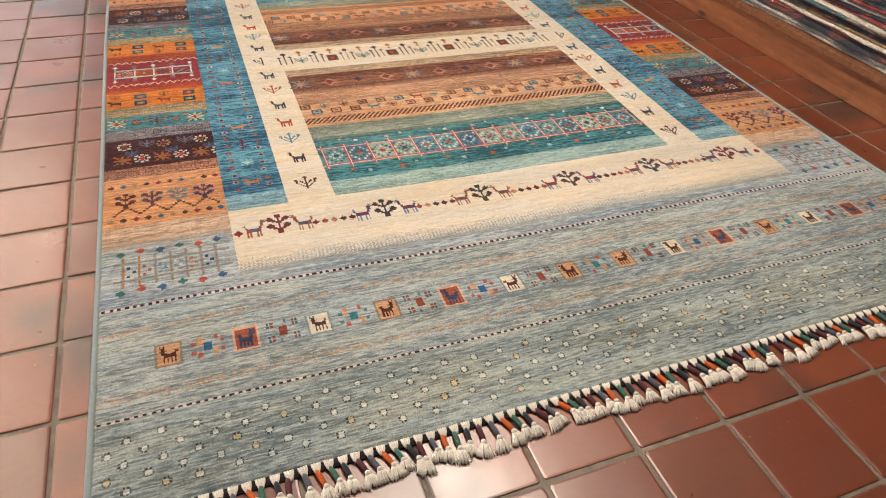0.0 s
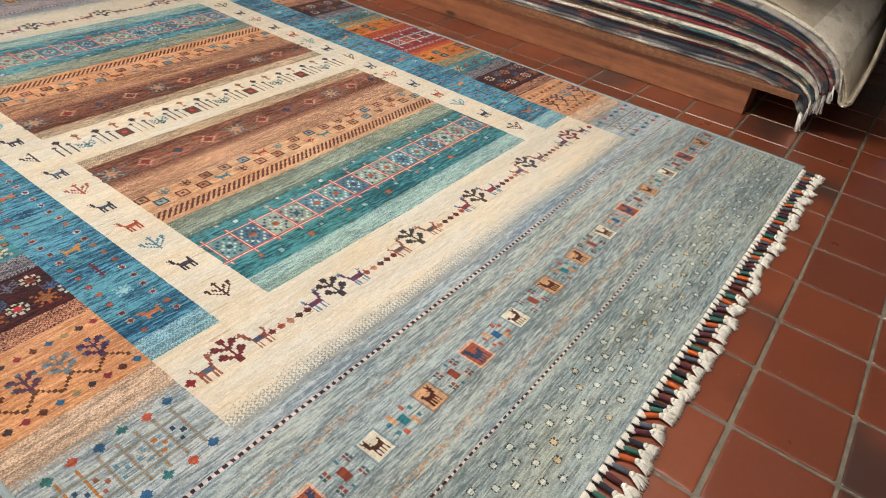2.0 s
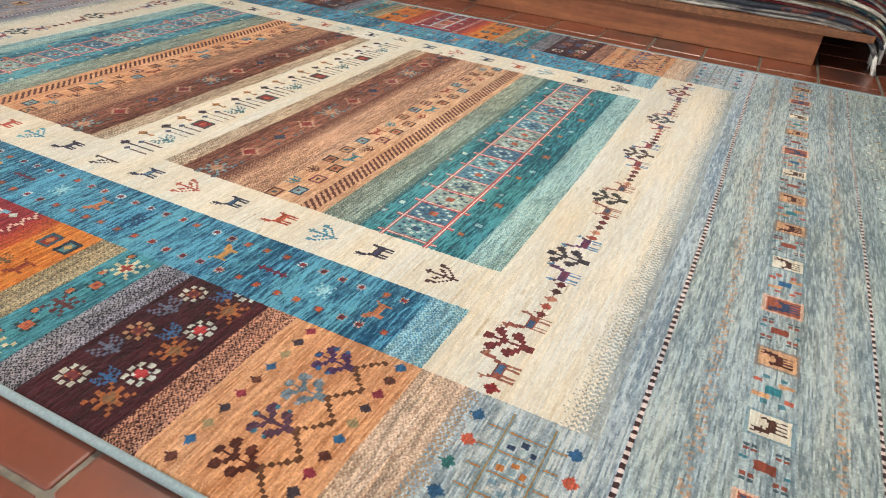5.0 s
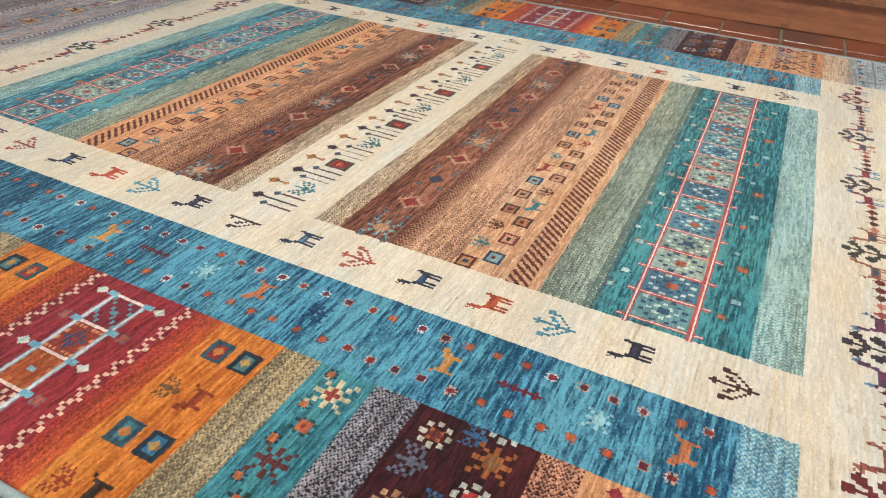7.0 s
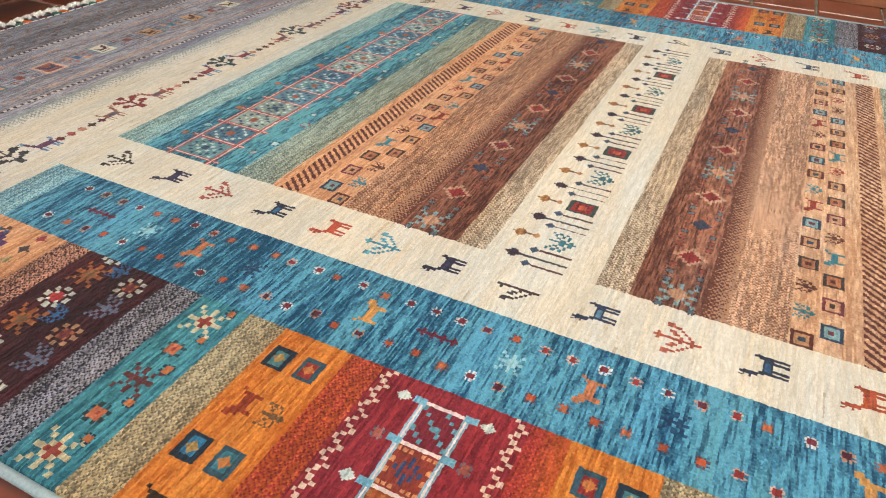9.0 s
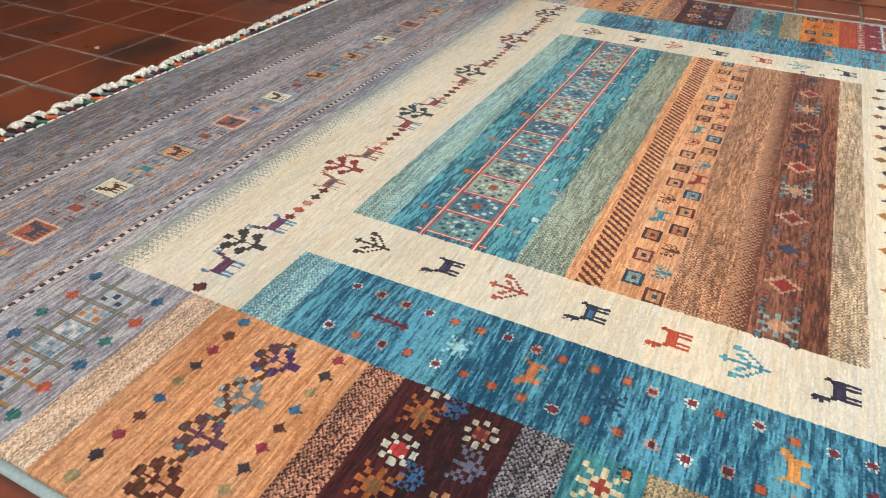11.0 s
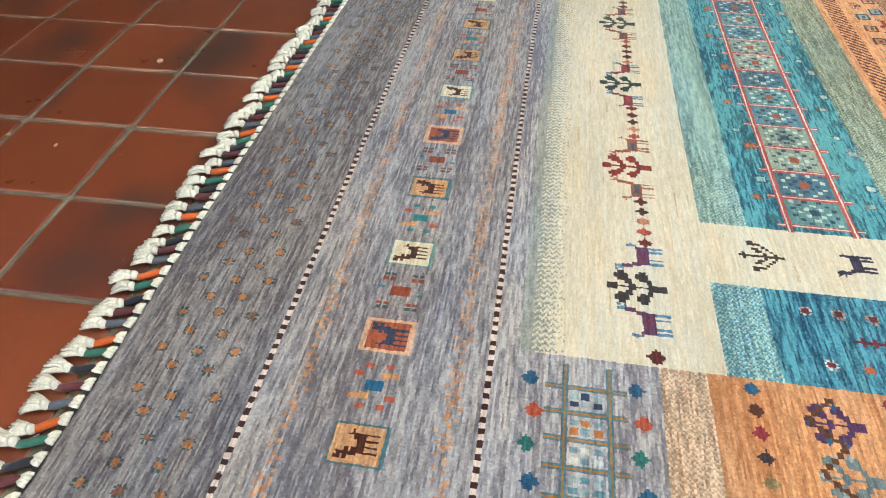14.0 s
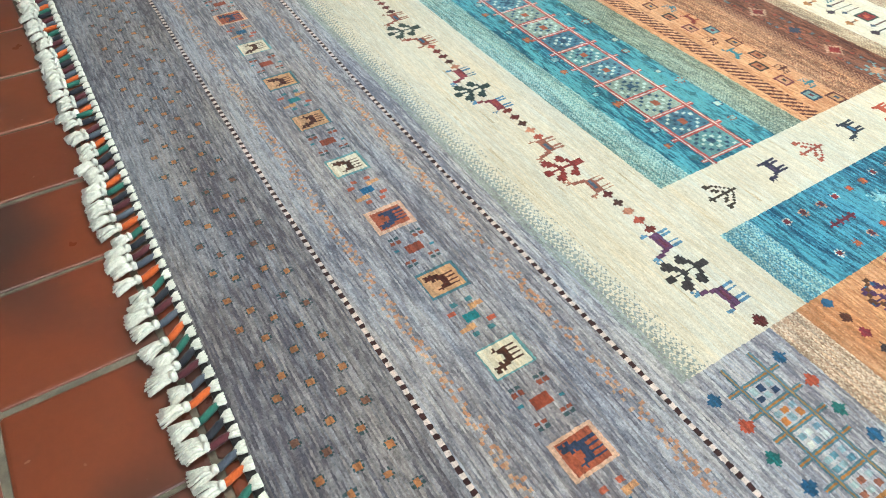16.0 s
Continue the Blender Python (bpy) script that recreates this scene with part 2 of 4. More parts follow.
def twill(p0, p1, q0, q1, a, b, ramp=False):
    """Two yarns in a slanting weave that turns every few rows. ramp: the first gives way to the second along the carpet."""
    m = area_of(p0, p1, q0, q1)
    slant = II + np.array((0, 1, 2, 1))[JJ % 4] + (rng.random(C.shape[:2]) < 0.12)
    on = (slant % 3) / 2.0
    on = np.clip(on * 1.35 - 0.17 + 0.5 * (VARY - 0.5) + 0.25 * (rng.random(C.shape[:2]) - 0.5), 0, 1)
    if ramp:
        k = np.clip((QQ - q0) / (q1 - q0), 0, 1)
        on = np.clip(on * 0.6 + (k - 0.5) * 1.1 + 0.2, 0, 1)
    f = on[m][:, None]
    C[m] = (np.array(srgb(a)) * (1 - f) + np.array(srgb(b)) * f) * (0.70 + 0.6 * VARY[m])[:, None]


def spread(p0, p1, q0, q1, a, b):
    """Knots of one colour scattered ever more densely into another."""
    m = area_of(p0, p1, q0, q1)
    k = np.clip((QQ - q0) / (q1 - q0), 0, 1)
    hit = ((II + 2 * (JJ % 3)) % 4 / 4 + 0.25 * rng.random(C.shape[:2])) < k
    C[m & hit] = srgb(b)
    C[m & ~hit] = C[m & ~hit] if a is None else srgb(a)


MOTIF = {
    "goat": ["#.#...........", ".###..........", "..##..........", "####..........", "..##........#.", "..##........##", "...##......##.", "...##########.", "....#ooooo###.", "....#ooooo###.", "....#########.", "....#.#...#.#.", "....#.#...#.#.", "....#.#...#.#.", "....#.#...#.#.", "....#.#...#.#."],
    "stag": ["#.#.......", "###.......", ".##.......", "####....#.", ".##.....##", ".###...##.", ".########.", "..#######.", "..#######.", "..#.#.#.#.", "..#.#.#.#.", "..#.#.#.#.", "..#.#.#.#."],
    "llama": ["o.o............", ".oo............", "oo##...........", "..##...........", "..##.........o.", "..##.........oo", "...##........o.", "...##.......##.", "...##########..", "....#xxxxx###..", "....#xxxxx###..", "....#########..", "....o.o...o.o..", "....o.o...o.o..", "....o.o...o.o..", "....o.o...o.o..", "....o.o...o.o.."],
    "plant": ["......o......", ".....ooo.....", "......#......", "oo....#....oo", "oo.o..#..o.oo", ".#.oo.#.oo.#.", ".#..#.#.#..#.", "..#..###..#..", "...#..#..#...", "....#.#.#....", ".....###.....", "......#......", "......#......"],
    "shrub": [".....###.....", ".....###.....", ".##..###..##.", "####..#..####", "####..#..####", ".####.#.####.", "...#######...", ".....###.....", ".##...#...##.", "####..#..####", "####..#..####", ".####.#.####.", "...#######...", ".....###.....", ".....###.....", ".....###.....", ".....###....."],
    "diamond": ["...#...", "..###..", ".#####.", "#######", ".#####.", "..###..", "...#..."],
    "star": [".#.#.", "#ooo#", ".oxo.", "#ooo#", ".#.#."],
    "dot": [".o.o.", "o###o", ".###.", "o###o", ".o.o."],
    "cross": [".#.#.", "#ooo#", ".ooo.", "#ooo#", ".#.#."],
    "flower": ["....oo....", ".oo.oo.oo.", ".oo....oo.", "...#xx#...", "oo.xxxx.oo", "oo.xxxx.oo", "...#xx#...", ".oo....oo.", ".oo.oo.oo.", "....oo...."],
    "snow": ["#..#..#", ".#.#.#.", "..#x#..", "##xxx##", "..#x#..", ".#.#.#.", "#..#..#"],
    "leaf": ["#...#...#", ".#..#..#.", "#.#.#.#.#", ".#.###.#.", "#..###..#", ".##.#.##.", "...###...", "....#...."],
    "spider": ["#..#..#", ".#.#.#.", "..###..", "##.#.##", "..###..", ".#.#.#.", "#..#..#"],
    "dog": ["##......#", "###....#.", ".#######.", "..######.", "..#....#.", "..#....#."],
    "chain": [".#.", "###", ".#.", ".#.", "###", ".#.", ".#.", "###", ".#.", ".#.", "###", ".#."],
}


def stamp(kind, p, q, size, colour, other=None, third=None, flip=False):
    """A motif of that many metres in height, its middle at p, q, its top towards the carpet's far end."""
    rows = MOTIF[kind]
    h, w = len(rows), len(rows[0])
    k = size / h
    i0, i1 = int((p - w * k / 2) / CELL) - 1, int((p + w * k / 2) / CELL) + 2
    j0, j1 = int((q - size / 2) / CELL) - 1, int((q + size / 2) / CELL) + 2
    i0, j0, i1, j1 = max(i0, 0), max(j0, 0), min(i1, COLS), min(j1, ROWS_N)
    inks = {"#": srgb(colour), "o": srgb(other or colour), "x": srgb(third or other or colour)}
    if i1 <= i0 or j1 <= j0:
        return
    r = np.floor((q + size / 2 - (np.arange(j0, j1) + 0.5) * CELL) / k).astype(int)
    c = np.floor(((np.arange(i0, i1) + 0.5) * CELL - p + w * k / 2) / k).astype(int)
    inside = ((r >= 0) & (r < h))[:, None] & ((c >= 0) & (c < w))[None]
    c = w - 1 - c if flip else c
    chart = np.array([list(row) for row in rows])
    signs = chart[np.clip(r, 0, h - 1)][:, np.clip(c, 0, w - 1)]
    for sign, ink in inks.items():
        jj, ii = np.nonzero((signs == sign) & inside)
        C[jj + j0, ii + i0] = np.array(ink) * (0.75 + 0.5 * VARY[jj + j0, ii + i0])[:, None]


def cells(p0, p1, q0, q1):
    """The block of knots between those places, as two slices."""
    i0, i1, j0, j1 = (min(max(math.ceil(v / CELL - 0.5), 0), n) for v, n in ((p0, COLS), (p1, COLS), (q0, ROWS_N), (q1, ROWS_N)))
    return slice(j0, j1), slice(i0, i1)


def fill(p0, p1, q0, q1, colour):
    m = cells(p0, p1, q0, q1)
    C[m] = np.array(srgb(colour)) * (0.82 + 0.36 * VARY[m])[:, :, None]


def frame_of(p, q, w, h, edge, inner, line=0.006):
    fill(p - w / 2, p + w / 2, q - h / 2, q + h / 2, edge)
    fill(p - w / 2 + line, p + w / 2 - line, q - h / 2 + line, q + h / 2 - line, inner)


def ladder(p0, p1, q0, q1, n, rail, core, grounds, line=0.0085, over=0.016, inks=("c0d0c8", "2c4c66", "a4573c")):
    """A row of n square fields with rails that run past the corners, each with a small star pattern."""
    step = (p1 - p0) / n
    for k in range(n):
        a = p0 + k * step
        fill(a, a + step, q0, q1, grounds[k % len(grounds)])
        c = (a + step / 2, (q0 + q1) / 2)
        r = (q1 - q0) / 9
        for di in range(-3, 4):
            for dj in range(-3, 4):
                d = abs(di) + abs(dj)
                if d in (2, 4) or (d == 6 and k % 2) or (di == dj and k % 3 == 0):
                    ink = inks[1] if (d == 4) == (k % 2 == 0) else inks[0]
                    fill(c[0] + di * step / 8 - step / 22, c[0] + di * step / 8 + step / 22, c[1] + dj * r - r / 2.6, c[1] + dj * r + r / 2.6, ink)
        fill(c[0] - step / 9, c[0] + step / 9, c[1] - r * 0.8, c[1] + r * 0.8, inks[2] if k % 3 else inks[1])
    for k in range(n + 1):
        a = p0 + k * step
        fill(a - line / 2, a + line / 2, q0 - over, q1 + over, rail)
        fill(a - CELL / 2, a + CELL / 2, q0 - over, q1 + over, core)
    for q in (q0, q1):
        fill(p0 - over, p1 + over, q - line / 2, q + line / 2, rail)
        fill(p0 - over, p1 + over, q - CELL / 2, q + CELL / 2, core)


def both(q):
    """A place along the carpet and its mirror image in the other half."""
    return (q, 2 * MID - q)


def halves(q0, q1):
    return ((q0, q1), (2 * MID - q1, 2 * MID - q0))


FAR = 2.215  # a place p on the near long side comes again at FAR - p


def sides(p0, p1):
    return ((p0, p1), (FAR - p1, FAR - p0))


CREAM, CREAM_L = "d6cbb5", "e6decc"
F0, F1 = 0.575, FAR - 0.575


def paint_ends():
    for k, (q0, q1) in enumerate(halves(0.0, 0.70)):
        q0, q1 = max(q0, 0), (q1 if k == 0 else LONG)
        # three greys: the outer strip, the row of beasts, and the strip beside the cream;
        # the far end's are darkened for its weaker light and the nap's sheen
        greys = (("6e7d7e", "b0bcb7"), ("76868b", "bcc7c4"), ("7a8b96", "c2ccce")) if k == 0 else (("5e5a64", "9a9699"), ("706d78", "b0acb0"), ("7c7a88", "bebcc2"))
        for (a, b), inks in zip(((0.0, 0.192), (0.192, 0.478), (0.478, 0.70)), greys):
            lo, hi = (a, b) if k == 0 else ({0.0: LONG, 0.192: 3.013, 0.478: 2.751}[a], {0.192: 3.013, 0.478: 2.751, 0.70: q0}[b])
            ground(0, WIDE, min(lo, hi), max(lo, hi), *inks)
    # small scattered crosses beyond the outer dashed line, in slanting rows of five
    for end, (first, step) in enumerate(((0.045, 0.0255), (3.060, 0.0222))):
        for row in range(5):
            for c in range(int(WIDE / 0.060) + 2):
                p = 0.060 * c - 0.031 * row + 0.06 + rng.normal(0, 0.003)
                q = first + step * row + rng.normal(0, 0.002)
                if not 0.02 < p < WIDE - 0.02:
                    continue
                if end == 0:
                    stamp("dot", p, q, 0.0165, "cfd2c8" if rng.random() < 0.85 else "c9b58e", "3f4a48")
                else:
                    stamp("dot", p, q, 0.0150, "a87048" if rng.random() < 0.8 else "7a5444", "3f5054")
    for q in (0.192, 0.478, 3.013, 2.751):
        for i in range(int(WIDE / 0.0077) + 1):
            a = i * 0.0077
            fill(a, a + 0.0077, q - 0.0034, q + 0.0034, "3a2222" if i % 2 else "dccac2")
    # wavering threads of sand-coloured wool
    for q in (0.240, 0.408, 2.966, 2.789):
        inks = ("b4957c", "bfa48c") if q < 1 else ("b8866a", "c09a80")
        for i in range(int(WIDE / 0.0048)):
            for strand in (0, 3):
                v = (abs((i + strand) % 6 - 3) - 1.5) * 0.0048 + rng.normal(0, 0.0016)
                if rng.random() < 0.62:
                    fill(i * 0.0048, i * 0.0048 + 0.0050, q + v - 0.0026, q + v + 0.0026, inks[rng.random() < 0.5])
    for end, q in enumerate((0.327, 2.881)):
        order = ["tan", "pink", "white", "tan", "pink", "white", "tan", "tan", "white", "pink", "tan", "white", "pink", "tan"]
        for k, kind in enumerate(order):
            p = 0.135 + 0.151 * k + (0.010 - 0.001 * k if end else 0)
            if kind == "pink":
                frame_of(p, q, 0.054, 0.064, "d9b096", "a0553c", 0.006)
                stamp("stag", p, q, 0.048, "33405c", None, None, bool(k % 2))
            elif kind == "tan":
                frame_of(p, q, 0.052, 0.062, "4f7480" if end else "8a8078", "c99a72", 0.004)
                stamp("stag", p, q, 0.046, "4a2018", None, None, bool(k % 2))
            else:
                frame_of(p, q, 0.052, 0.062, "6f9aa0" if end else "7f959a", "e0d5bd", 0.004)
                stamp("stag", p, q, 0.046, "4a2a1e", None, None, bool(k % 2))
            m = p + 0.0755
            if k % 2:
                # a red bar with fours of small dark knots round it
                fill(m - 0.008, m + 0.008, q - 0.013, q + 0.013, "8c4430")
                for a in (-1, 1):
                    for b in (-1, 1):
                        for d in range(4):
                            u, v = m + a * (0.022 + 0.008 * (d % 2)), q + b * (0.014 + 0.010 * (d // 2))
                            fill(u - 0.003, u + 0.003, v - 0.0036, v + 0.0036, ("44585e", "8c4a38")[(d + k) % 2])
                    fill(m + a * 0.006 - 0.003, m + a * 0.006 + 0.003, q + a * 0.026 - 0.004, q + a * 0.026 + 0.004, "3f7a8a")
            else:
                fill(m - 0.008, m + 0.008, q - 0.011, q + 0.011, ("27628a", "2f7d86")[k // 2 % 2])
                for a in (-1, 1):
                    fill(m + a * 0.015 - 0.005, m + a * 0.015 + 0.005, q - a * 0.010 - 0.005, q - a * 0.010 + 0.005, "cf9a6c")
                    for b in (-1, 1):
                        fill(m + a * 0.016 - 0.004, m + a * 0.016 + 0.004, q + b * 0.022 - 0.006, q + b * 0.022 + 0.006, ("c79066", "b55a44")[(a == b) * 1])
                        fill(m + a * 0.028 - 0.004, m + a * 0.028 + 0.004, q + b * 0.012 - 0.005, q + b * 0.012 + 0.005, ("b5604a", "4a7a84")[k // 2 % 2])


def red_ladder(p0, p1):
    """Four fields between pale rails in the red panel, each with a pattern of its own, and blue ends on the rungs."""
    q0, q1, step = MID - 0.028, MID + 0.028, (p1 - p0) / 4
    for k in range(4):
        a = p0 + k * step
        fill(a, a + step, q0, q1, ("7e2630", "a5502c", "8e3a2c", "7c2832")[k])
        c = a + step / 2
        for i in range(-3, 4):
            for j in range(-3, 4):
                u, v, d = c + i * step / 8, MID + j * 0.0072, abs(i) + abs(j)
                ink = None
                if k == 0 and (i + j) % 2 == 0 and d > 1:
                    ink = "e0bfa4"
                elif k == 1 and d > 3:
                    ink = "b8703c" if (i * j) % 2 else None
                elif k == 2:
                    ink = "d08a5c" if d > 3 and i % 2 else "3a4868" if d in (1, 2) else None
                elif k == 3 and (i * 3 + j * 5) % 4 == 0:
                    ink = "5f949c"
                if ink:
                    fill(u - step / 18, u + step / 18, v - 0.0032, v + 0.0032, ink)
        fill(c - 0.004, c + 0.004, MID - 0.006, MID + 0.006, ("6a7a90", "8fb8c8", "8a3a34", "5f949c")[k])
    for q in (q0, q1):
        fill(p0 - 0.004, p1 + 0.004, q - 0.0040, q + 0.0040, "8fb4c0")
        fill(p0 - 0.004, p1 + 0.004, q - 0.0018, q + 0.0018, "ead6cc")
    for k in range(5):
        a = p0 + k * step
        fill(a - 0.0024, a + 0.0024, q0, q1, "ecd4c8")
        for q in (q0 - 0.005, q1 + 0.005):
            fill(a - 0.0048, a + 0.0048, q - 0.0085, q + 0.0085, "74acc0")


def paint_side_panels():
    for side, (p0, p1) in enumerate(sides(-0.02, 0.297)):
        n0 = 0.0 if side == 0 else p0
        mid = 0.15 if side == 0 else FAR - 0.15
        lo = max(p0, 0.0)
        for half in range(2):
            def at(a, b):
                return halves(a, b)[half]

            def put(q):
                return both(q)[half]

            spread(p0, p1, *at(0.66, 0.70), None, "a98f74") if half == 0 else None
            twill(p0, p1, *((0.69, 0.758) if half == 0 else (2.495, 2.554)), "b08f78", "d9c0a6")
            ground(p0, p1, *((0.758, 0.972) if half == 0 else (2.263, 2.499)), "b87c52", "dba67c")
            twill(p0, p1, *at(0.972, 1.022), "3c1618", "bd8a70")
            ground(p0, p1, *at(1.022, 1.176), "280e13", "4a1b20")
            twill(p0, p1, *at(1.176, 1.235), "22222e", "938e94")
            ground(p0, p1, *at(1.235, 1.317), "1f5a68", "4f95a0")
            twill(p0, p1, *at(1.317, 1.374), "6f6450", "b09c78")
            ground(p0, p1, *at(1.374, 1.475), "b5601f", "d98a3c")
            twill(p0, p1, *at(1.475, 1.522), "c05a2a", "8c2a2c", ramp=half == 0)
            # grey corner: a ladder of orange lines with scattered diamonds
            q0, q1 = (0.562, 0.618) if half == 0 else (2.613, 2.663)
            for k in range(7):
                a = lo + 0.05 + k * 0.034
                fill(a - 0.0034, a + 0.0034, q0 - 0.022, q1 + 0.022, ("7d98a2", "5a7884")[half])
                fill(a - 0.0016, a + 0.0016, q0 - 0.022, q1 + 0.022, "a8743e")
                for d in range(6 if k < 6 else 0):
                    b, c = a + 0.007 + 0.0115 * (d % 2), q0 + 0.008 + 0.0135 * (d // 2)
                    fill(b, b + 0.0075, c, c + 0.0095, (("2f4c68", "a8b6b8"), ("8f5a48", "9fb0b4"), ("5c8494", "8aa2ac"), ("c3c8c4", "6f8c9c"), ("b0703c", "7f98a4"), ("2a3c58", "93a6ac"))[k % 6][d % 2 ^ (d // 2) % 2])
            for q in (q0, q1):
                fill(lo + 0.03, lo + 0.285, q - 0.0038, q + 0.0038, ("7d949e", "56727f")[half])
                fill(lo + 0.03, lo + 0.285, q - 0.0015, q + 0.0015, "8a7450")
            for k in range(6):
                for d, q in enumerate((q0 - 0.034, q1 + 0.037)):
                    stamp("diamond", lo + 0.045 + 0.043 * k, q + 0.006 * (k % 2) - 0.003, 0.022, ("2d6b6a", "b0533c", "2c5a80")[k % 3])
            # tan panel: four shrubs on a waving stem
            for k in range(4):
                p = lo + (0.056 + 0.064 * k if side == 0 else 0.05 + 0.064 * k)
                stamp("shrub", p, put(0.868), 0.066, ("54291f", "5a3a4c", "6a7a84", "4c2f58")[k], None)
                for a, b in ((-0.022, 0.012), (0.022, 0.012), (0, 0.028), (-0.024, -0.004), (0.024, -0.004)) if k else ():
                    stamp("diamond", p + a, put(0.868) + b, 0.010, ("", "3f7488", "93a2ac", "2f5f8c")[k])
                for d in range(10):
                    fill(p - 0.03 + d * 0.0065, p - 0.0235 + d * 0.0065, put(0.839) - 0.017 * abs(d - 4.6) / 2.5 - 0.004, put(0.839) - 0.017 * abs(d - 4.6) / 2.5 + 0.004, "5a3a26")
            for k in range(10):
                inks = ("5a3228", "2f5f86", "8f7f5c", "3a3038", "8a3040")
                stamp("diamond", lo + 0.022 + 0.029 * k, put(0.935), 0.019, inks[k % 5])
                stamp("diamond", lo + 0.022 + 0.029 * k, put(0.785), 0.019, inks[(k + 2) % 5])
            # maroon panel with rows of flowers
            for k in range(3):
                stamp("flower", lo + 0.10 + 0.104 * k, put(1.068), 0.044, "c9cfc4", "b9bdb0", "b03a3a")
                stamp("snow", lo + 0.05 + 0.104 * k, put(1.066), 0.046, "96592f", "7a5a3c")
                stamp("leaf", lo + 0.075 + 0.104 * k, put(1.098), 0.030, "35608a")
                stamp("flower", lo + 0.055 + 0.104 * k, put(1.138), 0.040, "a06038", "a8805c" if k % 2 else "b4b4a4", "6f3030")
                stamp("leaf", lo + 0.115 + 0.104 * k, put(1.145), 0.040, "5f6474")
            # teal band
            for k in range(5):
                stamp(("snow", "star", "spider", "star", "snow")[k], lo + 0.035 + 0.056 * k, put(1.276), (0.05, 0.028, 0.044, 0.028, 0.05)[k], ("c0b08c", "2a3a40", "5a3030", "27484c", "c3b898")[k], "b06040", "8a3a30")
                stamp("cross", lo + 0.062 + 0.056 * k, put(1.295), 0.016, "1c3c4c", "b5683c")
            # orange band with boxes and beasts
            for k in range(2):
                p = lo + 0.03 + 0.145 * k
                frame_of(p + 0.075, put(1.444), 0.036, 0.030, "33505e", ("3a7484", "8e2f2c", "2f6a8c")[k])
                frame_of(p + 0.075, put(1.400), 0.036, 0.030, "23303c", ("2f6f92", "4a7a80", "9c4a2c")[k])
                stamp("diamond", p + 0.075, put(1.444), 0.016, "b5713c")
                stamp("diamond", p + 0.075, put(1.400), 0.016, "b08a50")
                stamp("dog", p, put(1.41), 0.030, ("3a2a20", "8e3a24", "4a4a40")[k])
                stamp("leaf", p, put(1.45), 0.030, ("8e3a24", "6a5038", "94402a")[k])
        # the red middle panel
        ground(p0, p1, 1.522, 2 * MID - 1.522, "731f2a", "9c343a")
        for sign in (-1, 1):
            for i in range(50):
                q = MID + sign * (0.079 + 0.0062 * (0, 1, 2, 1)[i % 4])
                fill(lo + 0.0061 * i, lo + 0.0061 * i + 0.0058, q - 0.0034, q + 0.0034, "dcbfa8")
        red_ladder(lo + 0.030, lo + 0.272)
        for q in (MID - 0.053, MID + 0.053):
            for k in range(5):
                if k % 2:
                    stamp("dot", lo + 0.03 + 0.06 * k, q, 0.016, "9a5a4c", "6a6a78")
                else:
                    stamp("diamond", lo + 0.03 + 0.06 * k, q, 0.018, "c4d0c8")


def paint_blue():
    for side, (p0, p1) in enumerate(sides(0.297, 0.452)):
        q0, q1 = halves(0.76, 0.8)[0][0], halves(0.76, 0.8)[1][1]
        m = area_of(p0, p1, q0, q1)
        f = np.clip(0.60 + 1.30 * (VARY[m] - 0.5) + 0.30 * (rng.random(m.sum()) - 0.5), 0, 1)[:, None]
        C[m] = np.array(srgb("0f4866")) * (1 - f**1.25) + np.array(srgb("5c9eb6")) * f**1.25
        for half in range(2):
            twill(p0, p1, *halves(0.76, 0.825)[half], "4f8aa4", "a9c9c8")
        n = int((q1 - q0 - 0.14) / 0.0385)
        for k in range(n):
            q = q0 + 0.085 + 0.0385 * k
            for c, p in enumerate((p0 + 0.036, p1 - 0.036)):
                stamp("dot", p + rng.normal(0, 0.0015), q + 0.012 * c + rng.normal(0, 0.002), 0.0155, *(("8a2f2c", "c9a08c"), ("b5532f", "5a4450"), ("7a2a34", "d8cfc4"), ("5a2430", "b98a74"), ("b8623a", "8a5a50"))[int(rng.integers(5))])
        for k in range(int((q1 - q0 - 0.16) / 0.1)):
            q = q0 + 0.12 + 0.1 * k
            kind, ink = (("dog", "b8714a"), ("snow", "8fb9c4"), ("chain", "6a2434"), ("dog", "c28a4c"), ("leaf", "3a7490"), ("spider", "22405e"))[k % 6]
            stamp(kind, (p0 + p1) / 2, q, 0.060 if kind == "chain" else 0.032, ink, None, None, bool(k % 2))


